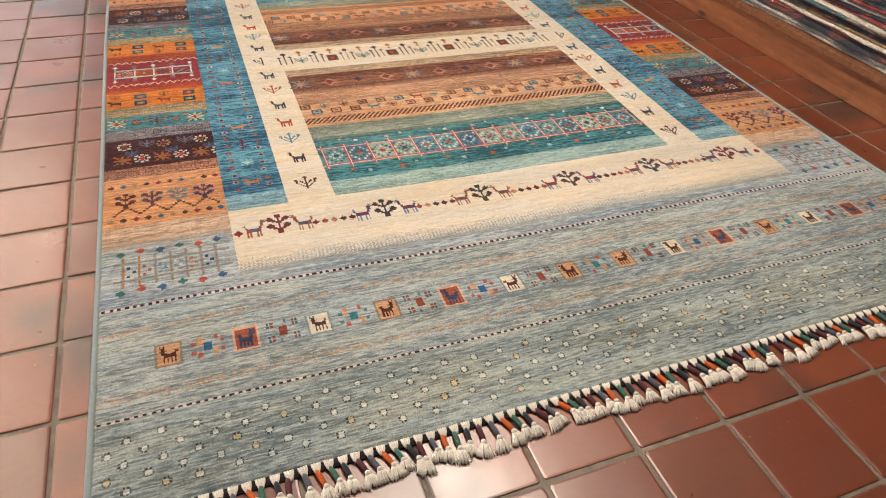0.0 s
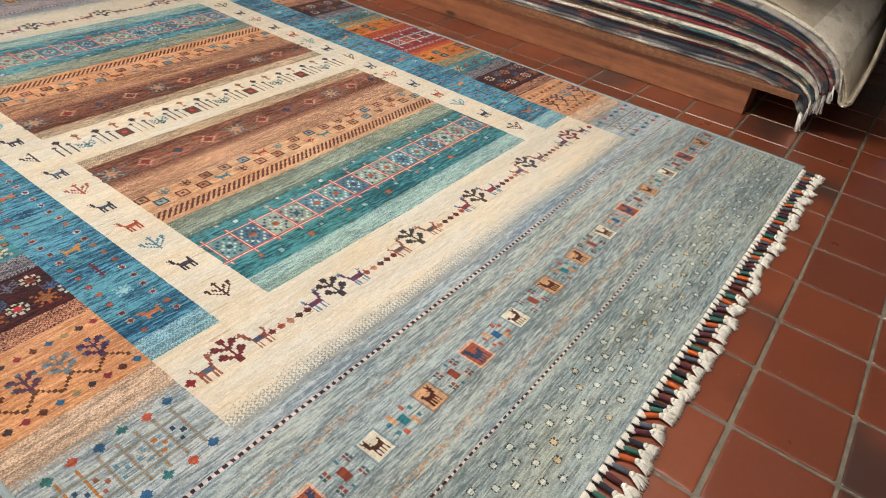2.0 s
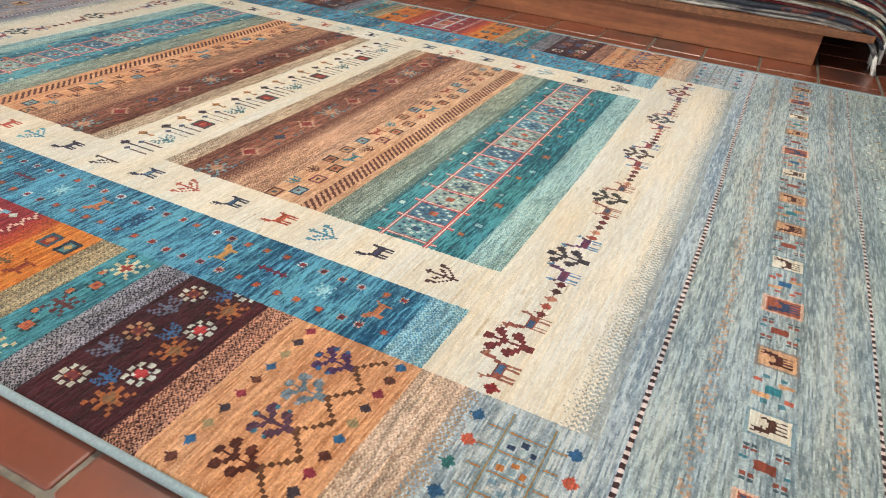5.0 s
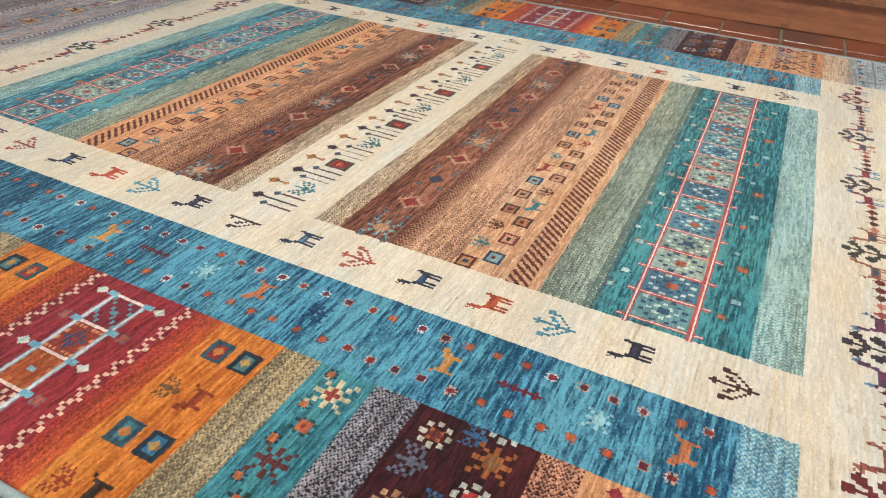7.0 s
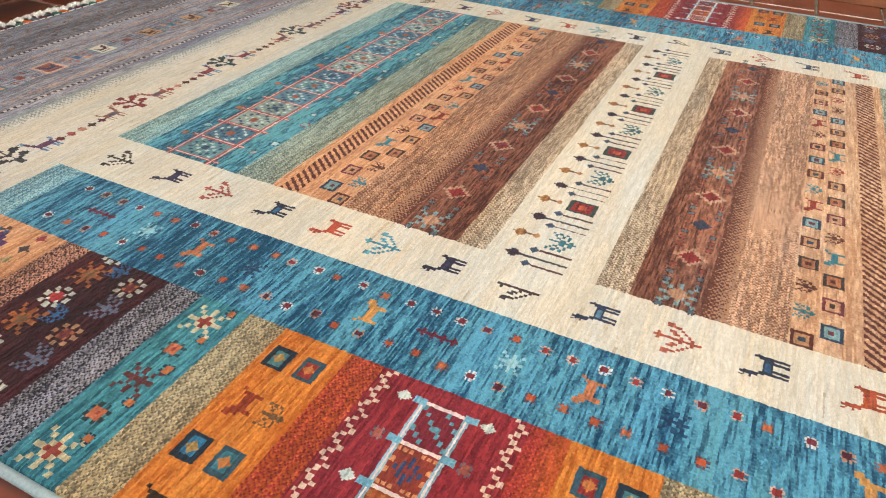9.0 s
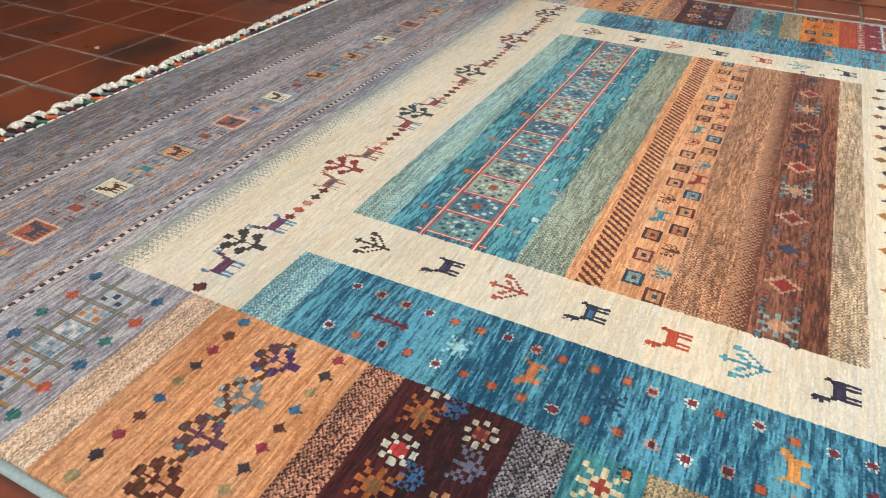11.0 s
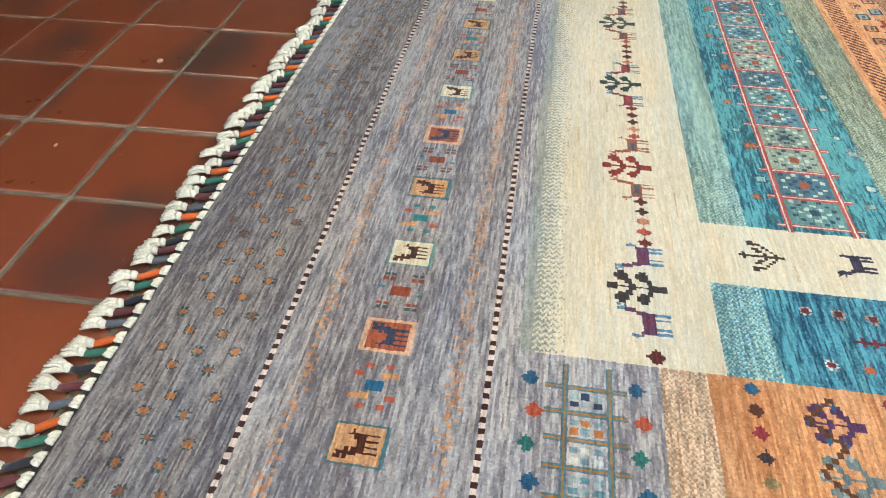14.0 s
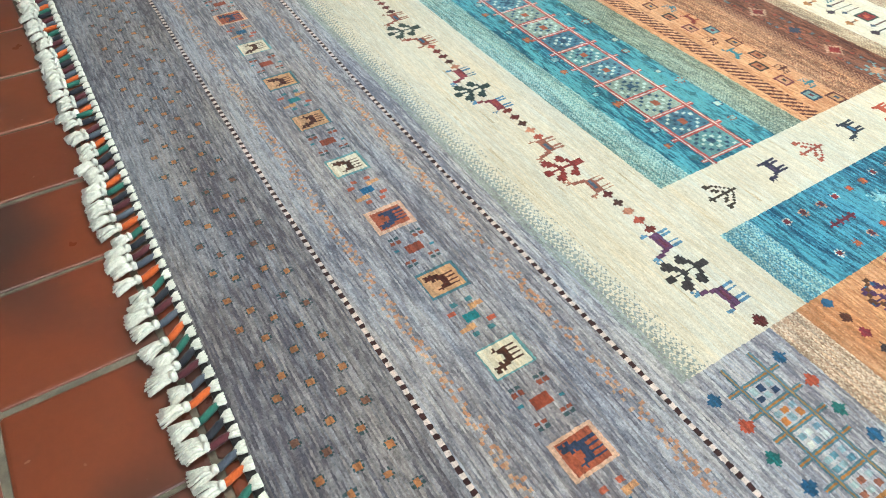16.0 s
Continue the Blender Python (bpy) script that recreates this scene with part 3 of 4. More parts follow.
def paint_cream():
    q0, q1 = 0.53, 2 * MID - 0.53
    ground(0.297, FAR - 0.297, q0, 0.762, CREAM, CREAM_L)
    ground(0.297, FAR - 0.297, 2 * MID - 0.762, q1, CREAM, CREAM_L)
    for p0, p1 in sides(0.452, 0.577):
        ground(p0, p1, q0, q1, CREAM, CREAM_L)
    # thin loose threads of darker wool in the cream
    for _ in range(420):
        p, q = rng.random() * WIDE, 0.57 + rng.random() * 2.1
        patch = C[cells(p, p + 0.01 + 0.05 * rng.random(), q, q + 0.0034)]
        patch[patch.sum(2) > 1.6] *= (0.86, 0.80, 0.72)
    # outer edge of the cream gives way to the grey ends in a twill
    for half, (a, b) in enumerate(halves(0.515, 0.580)):
        m = area_of(0.297, FAR - 0.297, a, b)
        k = (QQ - a) / (b - a) if half == 0 else (b - QQ) / (b - a)
        slant = (II + np.array((0, 1, 2, 1))[JJ % 4]) % 4 / 4
        grey = m & (slant + 0.35 * rng.random(C.shape[:2]) > k * 1.25)
        C[grey] = (np.array(srgb("9ba19e")) * (0.88 + 0.24 * VARY[grey])[:, None])
    # motifs along the long sides
    seq = [("plant", "4a2a26", "4a2a26"), ("goat", "2a2a38", "3a3450"), ("plant", "4a8496", "5a90a0"), ("goat", "a54a2c", "b0553a"), ("goat", "2c3448", "31567a"), ("plant", "a8503c", "b06048"), ("goat", "2e3850", "5a7f92")]
    seq = seq + [("plant", "42302c", "3c3c3c")] + [("goat", "2c2a3c", "3a3450"), ("plant", "4a8fa4", "5aa0b0"), ("goat", "a8482e", "b85038"), ("goat", "2a3040", "346a90"), ("plant", "a04a3c", "a85844"), ("goat", "2e2c44", "4a3c5c"), ("plant", "3a3028", "3a3028")]
    steps = (0.842, 0.974, 1.082, 1.181, 1.296, 1.403, 1.512, 1.625, 1.741, 1.845, 1.940, 2.050, 2.166, 2.272, 2.396)
    for side, p in enumerate((0.513, FAR - 0.513)):
        for k, (kind, a, b) in enumerate(seq):
            stamp(kind, p, steps[k], 0.062 if kind == "plant" else 0.056, a, b, None, side == 1)
    # beasts, trees and diamonds along the ends
    trees = ["6a2a2a", "3a3238", "3c3a34", "4a3a32", "43424a", "7a3030"]
    treesb = ["3a3436", "7c2c28", "2c3c3c", "3a4440", "7a342c", "3a3036"]
    for end, q in enumerate((0.675, 2 * MID - 0.668)):
        step = 0.275
        for k in range(6):
            p = 0.412 + (0.014 if end else 0) + step * k
            stamp("shrub", p, q + 0.004, 0.078, (treesb if end else trees)[k])
            ink = (("8a4a3c", "96604c", "3f5a78"), ("5c3a58", "5f86a4", "6a3448"), ("8a5444", "9a6a58", "4a5668"), ("7a3440", "4f7a9c", "8a3a3c"))[(k + end) % 4]
            stamp("llama", p - 0.059, q - 0.002, 0.066, ink[0], ink[1], ink[2], True)
            stamp("llama", p + 0.059, q - 0.002, 0.066, ink[0], ink[1], ink[2])
            reds = ("6a2a24", "a04a3a", "b87a60", "4a2a24", "5a2020")
            if k < 5:
                for d in range(5):
                    stamp("diamond", p + step / 2 + (d - 2) * 0.0235, q - 0.012, 0.021, reds[(d + k) % 5])
        for p in (0.312, FAR - 0.318):
            stamp("diamond", p, q - 0.012, 0.024, "5a2424" if end else "8a2a2a")


def paint_field():
    for half in range(2):
        def at(a, b):
            return halves(a, b)[half]

        def put(q):
            return both(q)[half]

        twill(F0, F1, *at(0.762, 0.83), "5f8a8e", "a9c0b8")
        m = area_of(F0, F1, *at(0.83, 1.064))
        f = np.clip(0.5 + 1.9 * (VARY[m] - 0.5), 0, 1)[:, None]
        C[m] = np.array(srgb(("14525e", "17566e")[half])) * (1 - f) + np.array(srgb(("4c9298", "5fa3b0")[half])) * f
        twill(F0, F1, *at(1.05, 1.13), "5f7068", "a2aa98")
        spread(F0, F1, *at(1.04, 1.062), None, "5f7068") if half == 0 else None
        ground(F0, F1, *at(1.13, 1.285), *(("b98a68", "dab592") if half == 0 else ("c2855c", "e0ac82")))
        twill(F0, F1, *at(1.275, 1.36), *(("8a5a44", "cba688") if half == 0 else ("7d4a34", "c69a78")))
        ground(F0, F1, *at(1.36, 1.485), *(("52291e", "a26e56") if half == 0 else ("48231a", "97624a")))
        spread(F0, F1, *at(1.35, 1.385), "ab8064", "64372a") if half == 0 else spread(F0, F1, *at(1.35, 1.385), "64372a", "ab8064")
        twill(F0, F1, *at(1.482, 1.53), "8a6a54", "d0bea0")
        # ladder of star squares
        q0, q1 = (0.909, 1.0) if half == 0 else (2.251, 2.343)
        ladder(F0 + 0.014, F1 - 0.014, q0, q1, 15, "b0524e", "e6d2c8", ["659094", "4a7286", "94a498", "84948a", "588292"])
        for row, q in enumerate((0.868, 1.034)):
            for k in range(22):
                p = F0 + 0.03 + 0.0475 * k
                stamp("cross" if k % 3 else "diamond", p, put(q) + (0.008 if k % 2 else -0.006), 0.022 if k % 2 == 0 else 0.016, ("3a6a74", "8a4a34", "2a4c66")[k % 3], ("b8c6bc", "b86a44", "8fb0b0")[(k + row) % 3])
        # slanting dark dashes
        a, b = at(1.148, 1.184)
        m = area_of(F0, F1, a, b) & (np.floor((PP - (QQ - a) * 0.85) / 0.0080) % 2 == 0)
        C[m] = srgb("5a2c22")
        # two rows of little boxes, beasts and shrubs
        inks = [("5a2a22", "b98a60"), ("2c4258", "7fa0a4"), ("6a3038", "c09070"), ("38302c", "a56a4a")]
        for k in range(17):
            p = F0 + 0.018 + 0.0625 * k
            for row, (q, dp) in enumerate(((1.258, 0.0), (1.222, 0.031))):
                if p + dp > F1 - 0.015:
                    continue
                kind = (k * 2 + row) % 5
                if kind in (0, 1, 3):
                    frame_of(p + dp, put(q), 0.032, 0.028, inks[(k + row) % 4][0], inks[(k + row) % 4][1], 0.0042)
                    fill(p + dp - 0.005, p + dp + 0.005, put(q) - 0.004, put(q) + 0.004, inks[(k + row + 1) % 4][0])
                else:
                    stamp(("dog", "leaf", "leaf")[k % 3], p + dp, put(q), 0.030, ("8a3428", "3a7a8a", "5a3024")[(k + row) % 3])
        # flowers in the brown band
        for k in range(11):
            p = F0 + 0.034 + 0.1 * k
            kind = k % 4
            stamp("diamond" if kind in (1, 3) else "snow", p, put(1.42), 0.052, ("7a9a9c", "b08a70", "9a5a40", "b09078")[kind], "c9a890")
            stamp("diamond", p, put(1.42), 0.034, ("b98a6a", "8a2a28", "2f3a50", "7a2c2c")[kind])
            for a in (-0.03, 0.03, 0.05):
                for b in (-0.022, 0.022):
                    stamp("cross", p + a, put(1.42) + b, 0.014, "3a2a30", ("5a6a74", "8a4030")[k % 2])
    # cream middle band with a row of flowers on stems
    ground(F0 - 0.06, F1 + 0.06, 1.53, 2 * MID - 1.53, CREAM, CREAM_L)
    q = MID
    for k in range(19):
        p = F0 + 0.018 + 0.0567 * k
        if k % 2 == 0:
            fill(p - 0.002, p + 0.002, 1.578, 1.66, "4a4a48")
            stamp("diamond", p, 1.664, 0.026, "3a2c38")
            for d in (-0.019, 0.021):
                fill(p + d - 0.002, p + d + 0.002, 1.578, 1.63, "5a3a34")
                stamp("diamond", p + d, 1.637, 0.017, "3c4a5c")
        else:
            stamp("diamond", p, 1.674, 0.025, "9a6a3c")
            fill(p - 0.002, p + 0.002, 1.645, 1.67, "6a4a3c")
            stamp("diamond", p, 1.648, 0.014, "a8744c")
            if k % 4 == 1:
                stamp("leaf", p, 1.606, 0.044, "3f6f78")
            else:
                frame_of(p, 1.608, 0.040, 0.046, "3c4a44", "8a2c2c")
                stamp("cross", p, 1.608, 0.024, "6a2020", "b8583c")


paint_ends()
paint_side_panels()
paint_cream()
paint_blue()
paint_field()
CALM = np.where(C.sum(2) > 1.55, 0.28, 1.0)  # the undyed wool is spun more evenly
C *= (1 + CALM * (0.34 * (rng.random(C.shape[:2]) - 0.5) + 0.26 * (STREAK - 0.5)))[:, :, None]
C *= 1 + (HUE - 0.5)[:, :, None] * np.array((0.13, 0.0, -0.18))
C = np.clip(C, 0.005, 0.9)


def carpet():
    rug = tagged(new("carpet"), "hand-knotted wool carpet with striped blue, cream and orange panels, on tiles", "carpet")
    nx, ny = COLS + 1, ROWS_N + 1
    p, q = np.meshgrid(np.linspace(0, WIDE, nx), np.linspace(0, LONG, ny))
    # the long edges run a little uneven
    wave = 0.004 * np.sin(q * 2.1 + 0.4) * (1 - p / WIDE) + 0.003 * np.sin(q * 5.3) * (p / WIDE)
    wave_q = 0.003 * np.sin(p * 4.0 + 1.0) * np.cos(q * 0.9)
    # no two knots are quite alike
    shake = 0.15 * CELL
    loose = (p > CELL) & (p < WIDE - CELL) & (q > CELL) & (q < LONG - CELL)
    x, y = rug_place(p + wave + shake * rng.normal(0, 1, p.shape) * loose, q + wave_q + shake * rng.normal(0, 1, p.shape) * loose)
    z = np.full_like(x, RUG_Z)
    z += 0.0011 * (rng.random(z.shape) - 0.5) + 0.0008 * np.pad(STREAK - 0.5, ((0, 1), (0, 1)), mode="edge")
    z += 0.0012 * (np.sin(p * 3.1 + q * 1.7) * np.sin(q * 2.3 - p))
    edge = np.minimum(np.minimum(p, WIDE - p), np.minimum(q, LONG - q))
    z -= 0.006 * np.clip(1 - edge / 0.006, 0, 1)
    verts = np.stack([x, y, z], -1).reshape(-1, 3)
    ids = np.arange(nx * ny).reshape(ny, nx)
    quads = np.stack([ids[:-1, :-1], ids[:-1, 1:], ids[1:, 1:], ids[1:, :-1]], -1).reshape(-1, 4)
    # a skirt down to the floor all round
    ring = np.concatenate([ids[0, :], ids[1:, -1], ids[-1, -2::-1], ids[-2:0:-1, 0]])
    low = verts[ring].copy()
    low[:, 2] = 0.0005
    base = len(verts)
    verts = np.concatenate([verts, low])
    n = len(ring)
    a = np.arange(n)
    skirt = np.stack([ring, base + a, base + (a + 1) % n, np.roll(ring, -1)], -1)
    faces = np.concatenate([quads, skirt])
    mesh = bpy.data.meshes.new("knotted_face")
    mesh.vertices.add(len(verts))
    mesh.vertices.foreach_set("co", verts.ravel())
    mesh.loops.add(faces.size)
    mesh.loops.foreach_set("vertex_index", faces.ravel())
    mesh.polygons.add(len(faces))
    mesh.polygons.foreach_set("loop_start", np.arange(len(faces)) * 4)
    mesh.update(calc_edges=True)
    tint = mesh.attributes.new("knot", "FLOAT_COLOR", "FACE")
    rgba = np.ones((len(faces), 4))
    rgba[: len(quads), :3] = C.reshape(-1, 3)
    rgba[len(quads) :, :3] = srgb("8f938c")
    tint.data.foreach_set("color", rgba.astype(np.float32).ravel())
    mesh.materials.append(PILE)
    ob = new("knotted_face", mesh)
    ob.parent = rug
    tagged(ob, "knotted pile with beasts, trees and ladders")
    # bound long edges
    for pp, side in ((-0.003, 0), (WIDE + 0.003, 1)):
        bm = bmesh.new()
        pts = []
        for k in range(90):
            qq = LONG * k / 89
            wv = 0.004 * math.sin(qq * 2.1 + 0.4) if side == 0 else 0.003 * math.sin(qq * 5.3)
            px, py = rug_place(pp + wv, qq)
            pts.append((px, py, 0.0075))
        tube(bm, pts, 0.0062, 8)
        part("binding", bm, BINDING, rug, "pale blue overcast edge", True)
    return rug


RUG = carpet()


# ---- fringe ----
def knot_mesh():
    bm = bmesh.new()
    for k in range(4):
        d = (k - 1.5) / 1.5
        tube(bm, [(d * 0.0068, 0.005, 0.0095), (d * 0.0058, -0.004, 0.0095), (d * 0.0034, -0.012, 0.0068), (d * 0.002 + 0.001, -0.017, 0.005)], [0.0022, 0.0026, 0.0022, 0.0014], 6)
    return finish("edge_knot", bm, WHITE_YARN, True)


def cord_mesh(k, lean):
    bm = bmesh.new()
    tube(bm, [(0, -0.010, 0.0055), (lean * 0.3, -0.022, 0.006), (lean * 0.7, -0.036, 0.0055), (lean, -0.050, 0.006)], [0.0042, 0.0052, 0.0052, 0.0044], 8)
    return finish("cord", bm, CORDS[k], True)


def tassel_mesh(seed, lean, wide, long):
    r = random.Random(seed)
    bm = bmesh.new()
    tube(bm, [(lean * 0.92, -0.046, 0.0055), (lean, -0.050, 0.0068), (lean, -0.055, 0.0062)], [0.004, 0.0052, 0.0050], 8)
    for s in range(20):
        a = (s - 9.5) / 9.5 + r.uniform(-0.12, 0.12)
        end = -0.050 - 0.034 * long + r.uniform(-0.003, 0.003) + 0.004 * a * a
        top = 0.0015 + 0.0055 * (1 - min(a * a, 1)) * r.uniform(0.2, 1.0)
        tube(bm, [(lean + a * 0.0035, -0.050, 0.0062), (lean + a * wide * 0.57, -0.050 - 0.012 * long, 0.0045 + top), (lean + a * wide * 0.81, -0.050 - 0.024 * long, 0.003 + top * 0.7), (lean + a * wide + r.uniform(-0.001, 0.001), end, 0.0022 + top * 0.3)], [0.0013, 0.0014, 0.0013, 0.0010], 5)
    return finish("tassel", bm, WHITE_YARN, True)


def end_strip(end):
    """The near-black strip that the white knots sit on."""
    bm = bmesh.new()
    rows = []
    for k in range(60):
        p = WIDE * k / 59
        row = []
        for d, z in ((0.004, 0.0085), (-0.003, 0.0075), (-0.009, 0.004), (-0.010, 0.0006)):
            x, y = rug_place(p, -0.0 + d if end == 0 else LONG - d)
            row.append(bm.verts.new((x, y, z)))
        rows.append(row)
    for a, b in zip(rows, rows[1:]):
        for i in range(3):
            bm.faces.new((a[i], b[i], b[i + 1], a[i + 1]) if end else (a[i], a[i + 1], b[i + 1], b[i]))
    part("woven_edge", bm, EDGE_DARK, RUG, "near-black strip along the carpet's end")


def fringe():
    end_strip(0)
    end_strip(1)
    knot = knot_mesh()
    for end in range(2):
        lean = 0.008 if end == 0 else 0.013
        cords = [cord_mesh(k, lean) for k in range(5)]
        tassels = [tassel_mesh(s + 10 * end, lean, 0.0155 if end == 0 else 0.0125, 1.0 if end == 0 else 1.3) for s in range(7)]
        r = random.Random(3 + end)
        step = 0.0235
        for k in range(int(WIDE / step)):
            p = 0.012 + step * k
            x, y = rug_place(p, 0.0 if end == 0 else LONG)
            turn = (0 if end == 0 else 180) + r.uniform(-8, 8)
            drift = (11 if end == 0 else 5) * math.sin(k * 0.41 + end) + r.uniform(-10, 10)
            m = pose(x, y, 0, 0, 0, turn - 1.0) @ Matrix.Diagonal((1, 0.82 if end == 0 else 0.72, 1, 1))
            for name, mesh, spin in (("edge_knot", knot, 0), ("cord", cords[k % 5 if end == 0 else (4 * k) % 5], drift), ("tassel", tassels[r.randrange(7)], drift)):
                ob = new(name, mesh)
                ob.parent = RUG
                ob.matrix_basis = m @ pose(r.uniform(-0.001, 0.001), 0, 0, 0, 0, spin) @ Matrix.Diagonal((1, r.uniform(0.80, 1.10) if name == "tassel" else 1, 1, 1)) @ pose(lean, 0, 0) @ Matrix.Diagonal((1.12 if name == "tassel" else 1, 1, (1.15 if end == 0 else 1.5) if name == "tassel" else 1, 1)) @ pose(-lean, 0, 0)


fringe()


# ---- pallet with a pile of carpets ----
def pallet():
    thing = tagged(new("pallet"), "low timber platform of a pine beam under a chipboard deck", "pallet")
    thing.location = (2.56, 0.42, 0)
    for x0, x1 in ((2.56, 2.70), (3.5, 3.64), (4.4, 4.54)):
        bm = box(bmesh.new(), x0, x1, 0.42, 5.4, 0.0, 0.114, 0.004)
        bmesh.ops.translate(bm, vec=(-2.56, -0.42, 0), verts=bm.verts)
        part("beam", bm, PLANK, thing)
    bm = box(bmesh.new(), 2.545, 4.6, 0.26, 5.6, 0.1145, 0.141, 0.003)
    bmesh.ops.translate(bm, vec=(-2.56, -0.42, 0), verts=bm.verts)
    part("deck", bm, CHIPS, thing, "chipboard deck")
    return thing


pallet()


def layer_material(name, face, edge, third):
    n = Nodes(name)
    w = n.world((1.0, 1.6, 3.0))
    band = n.noise(4.2, 5.0, 0.6, w)
    c = n.ramp(band, [(0.34, srgb(third)), (0.44, srgb(face)), (0.53, srgb(face)), (0.58, srgb(edge)), (0.66, srgb(face))])
    f = n.noise(160.0, 3.0, 0.7, n.world())
    c = n.mix(0.8, c, n.ramp(f, [(0.3, 0.5), (0.7, 1.0)]), "MULTIPLY")
    n.bump(f, 0.8, 0.004)
    return n.end(Base_Color=c, Roughness=0.92, Sheen_Weight=0.2)


def sheet(profile, x0, x1, thick, r):
    """A thick folded cloth along a line of (y, z), from x0 to x1, with a rounded and uneven front edge."""
    bm = bmesh.new()
    grid, w = [], 0.0
    n = len(profile)
    for k, (y, z) in enumerate(profile):
        a, b = profile[max(k - 1, 0)], profile[min(k + 1, n - 1)]
        ty, tz = b[0] - a[0], b[1] - a[1]
        d = math.hypot(ty, tz) or 1
        ny, nz = tz / d, -ty / d
        w = 0.8 * w + r.uniform(-0.009, 0.009)
        row = []
        for x, s in ((x1, 0.5), (x0 + 0.05, 0.5), (x0 + thick * 0.3, 0.42), (x0, 0.0), (x0 + thick * 0.3, -0.42), (x0 + 0.05, -0.5), (x1, -0.5)):
            row.append(bm.verts.new((x + w, y + ny * s * thick, z + nz * s * thick)))
        grid.append(row)
    for g, h in zip(grid, grid[1:]):
        for i in range(7):
            bm.faces.new((g[i], g[(i + 1) % 7], h[(i + 1) % 7], h[i]))
    bm.faces.new(grid[0][::-1])
    bm.faces.new(grid[-1])
    bmesh.ops.recalc_face_normals(bm, faces=bm.faces)
    return bm


def carpet_pile():
    r = random.Random(11)
    looks = [("grey and cream", "a5a19a", "d6cfc2", "6a6a70"), ("dark red and slate", "7a2a2e", "a8a096", "4a2a30"), ("cream", "e2d9c6", "b4aea2", "c4baa4"), ("navy and rust", "242a38", "7a4032", "1c202a"), ("teal and sand", "3f686c", "b8a888", "2c4a50"), ("wine red", "8c2a30", "a05a4c", "5a1c22"), ("brown and sand", "8a6a4c", "b89a70", "5a4030")]
    mats = [layer_material("layered_wool_" + str(k), *v[1:]) for k, v in enumerate(looks)]
    z = 0.142
    made = 0
    for k in range(23):
        thick = r.uniform(0.008, 0.0145)
        zc = z + thick / 2
        z += thick + 0.001
        over = k / 22
        # flat on the deck, then in a long curve over its end and down
        bend_y = 0.42 + 0.62 * over
        y_end = 0.235 - 0.075 * over + r.uniform(-0.008, 0.008)
        zz = (0.055 if k < 2 else 0.09 + 0.11 * over) + r.uniform(-0.012, 0.012)
        prof, sag = [(4.8, zc)], 0.0
        for i in range(56):
            sag = 0.8 * sag + r.uniform(-0.0022, 0.0022)
            prof.append((4.6 - (4.6 - bend_y - 0.06) * i / 55, zc + sag))
        mid = (y_end + 0.03, zc - 0.004)
        for i in range(1, 19):
            t = i / 18
            prof.append(tuple((1 - t) ** 2 * a + 2 * t * (1 - t) * m + t * t * b for a, m, b in zip((bend_y, zc), mid, (y_end, zz))))
        look_at = (0, 0, 3, 5, 2, 6, 3, 1, 4, 2, 5, 3, 0, 5, 4, 3, 2, 1, 6, 3, 4, 0, 2)[k]
        x0 = 2.575 + r.uniform(-0.015, 0.02)
        thing = tagged(new("folded_carpet"), "flat %s wool carpet drooping in a pile" % looks[look_at][0], "carpet", "carpets in the pile")
        thing.location = (x0, bend_y, zc)
        bm = sheet(prof, x0, 4.3, thick, r)
        bmesh.ops.translate(bm, vec=(-x0, -bend_y, -zc), verts=bm.verts)
        part("fold", bm, mats[look_at], thing, smooth=True)
        # loose warp ends at the lower edge
        for s in range(3 if k in (0, 4, 9) else 1 if k % 3 == 1 else 0):
            x = x0 + 0.005 + 0.05 * s * r.uniform(0.6, 1.5)
            long = r.uniform(0.025, 0.075)
            bm = bmesh.new()
            for t in range(5):
                dx, dy = r.uniform(-0.009, 0.009), r.uniform(-0.012, 0.006)
                tube(bm, [(x, y_end, zz + 0.01), (x + dx * 0.6, y_end - 0.004 + dy * 0.5, zz - 0.4 * long), (x + dx * 2.0, y_end - 0.008 + dy, max(zz - long, 0.004))], [0.0035, 0.003, 0.002], 5)
            bmesh.ops.translate(bm, vec=(-x0, -bend_y, -zc), verts=bm.verts)
            part("warp_tuft", bm, WHITE_YARN, thing, smooth=True)
    # the topmost one: beige, folded back in a loop
    beige = layer_material("beige_wool", "b3a58e", "9c8d76", "c4b8a2")
    for k in range(3):
        wide = 0.040 - 0.0115 * k
        yc, zb = 0.118 - 0.004 * k, 0.156
        prof = [(4.6, z), (3.2, z), (1.6, z), (1.0, z)]
        for i in range(1, 15):
            t = i / 14
            prof.append(tuple((1 - t) ** 2 * p + 2 * t * (1 - t) * m + t * t * e for p, m, e in zip((1.0, z), (0.20 + wide, z - 0.01), (yc + wide * 0.55, zb))))
        for i in range(1, 8):
            turn = math.pi * i / 8
            prof.append((yc + wide * 0.55 * math.cos(turn), zb - wide * 0.55 * math.sin(turn)))
        for i in range(9):
            t = i / 8
            prof.append((yc - wide * 0.55 - 0.020 * t + 0.028 * t * t, zb + (z - 0.02 - zb) * t))
        x0 = 2.60 + 0.008 * k
        thing = tagged(new("folded_carpet"), "thick beige wool carpet folded in a hanging loop", "carpet", "carpets in the pile")
        thing.location = (x0, 0.4, z)
        bm = sheet(prof, x0, 4.2, 0.0095, r)
        bmesh.ops.translate(bm, vec=(-x0, -0.4, -z), verts=bm.verts)
        part("fold", bm, beige, thing, smooth=True)
        z += 0.0115
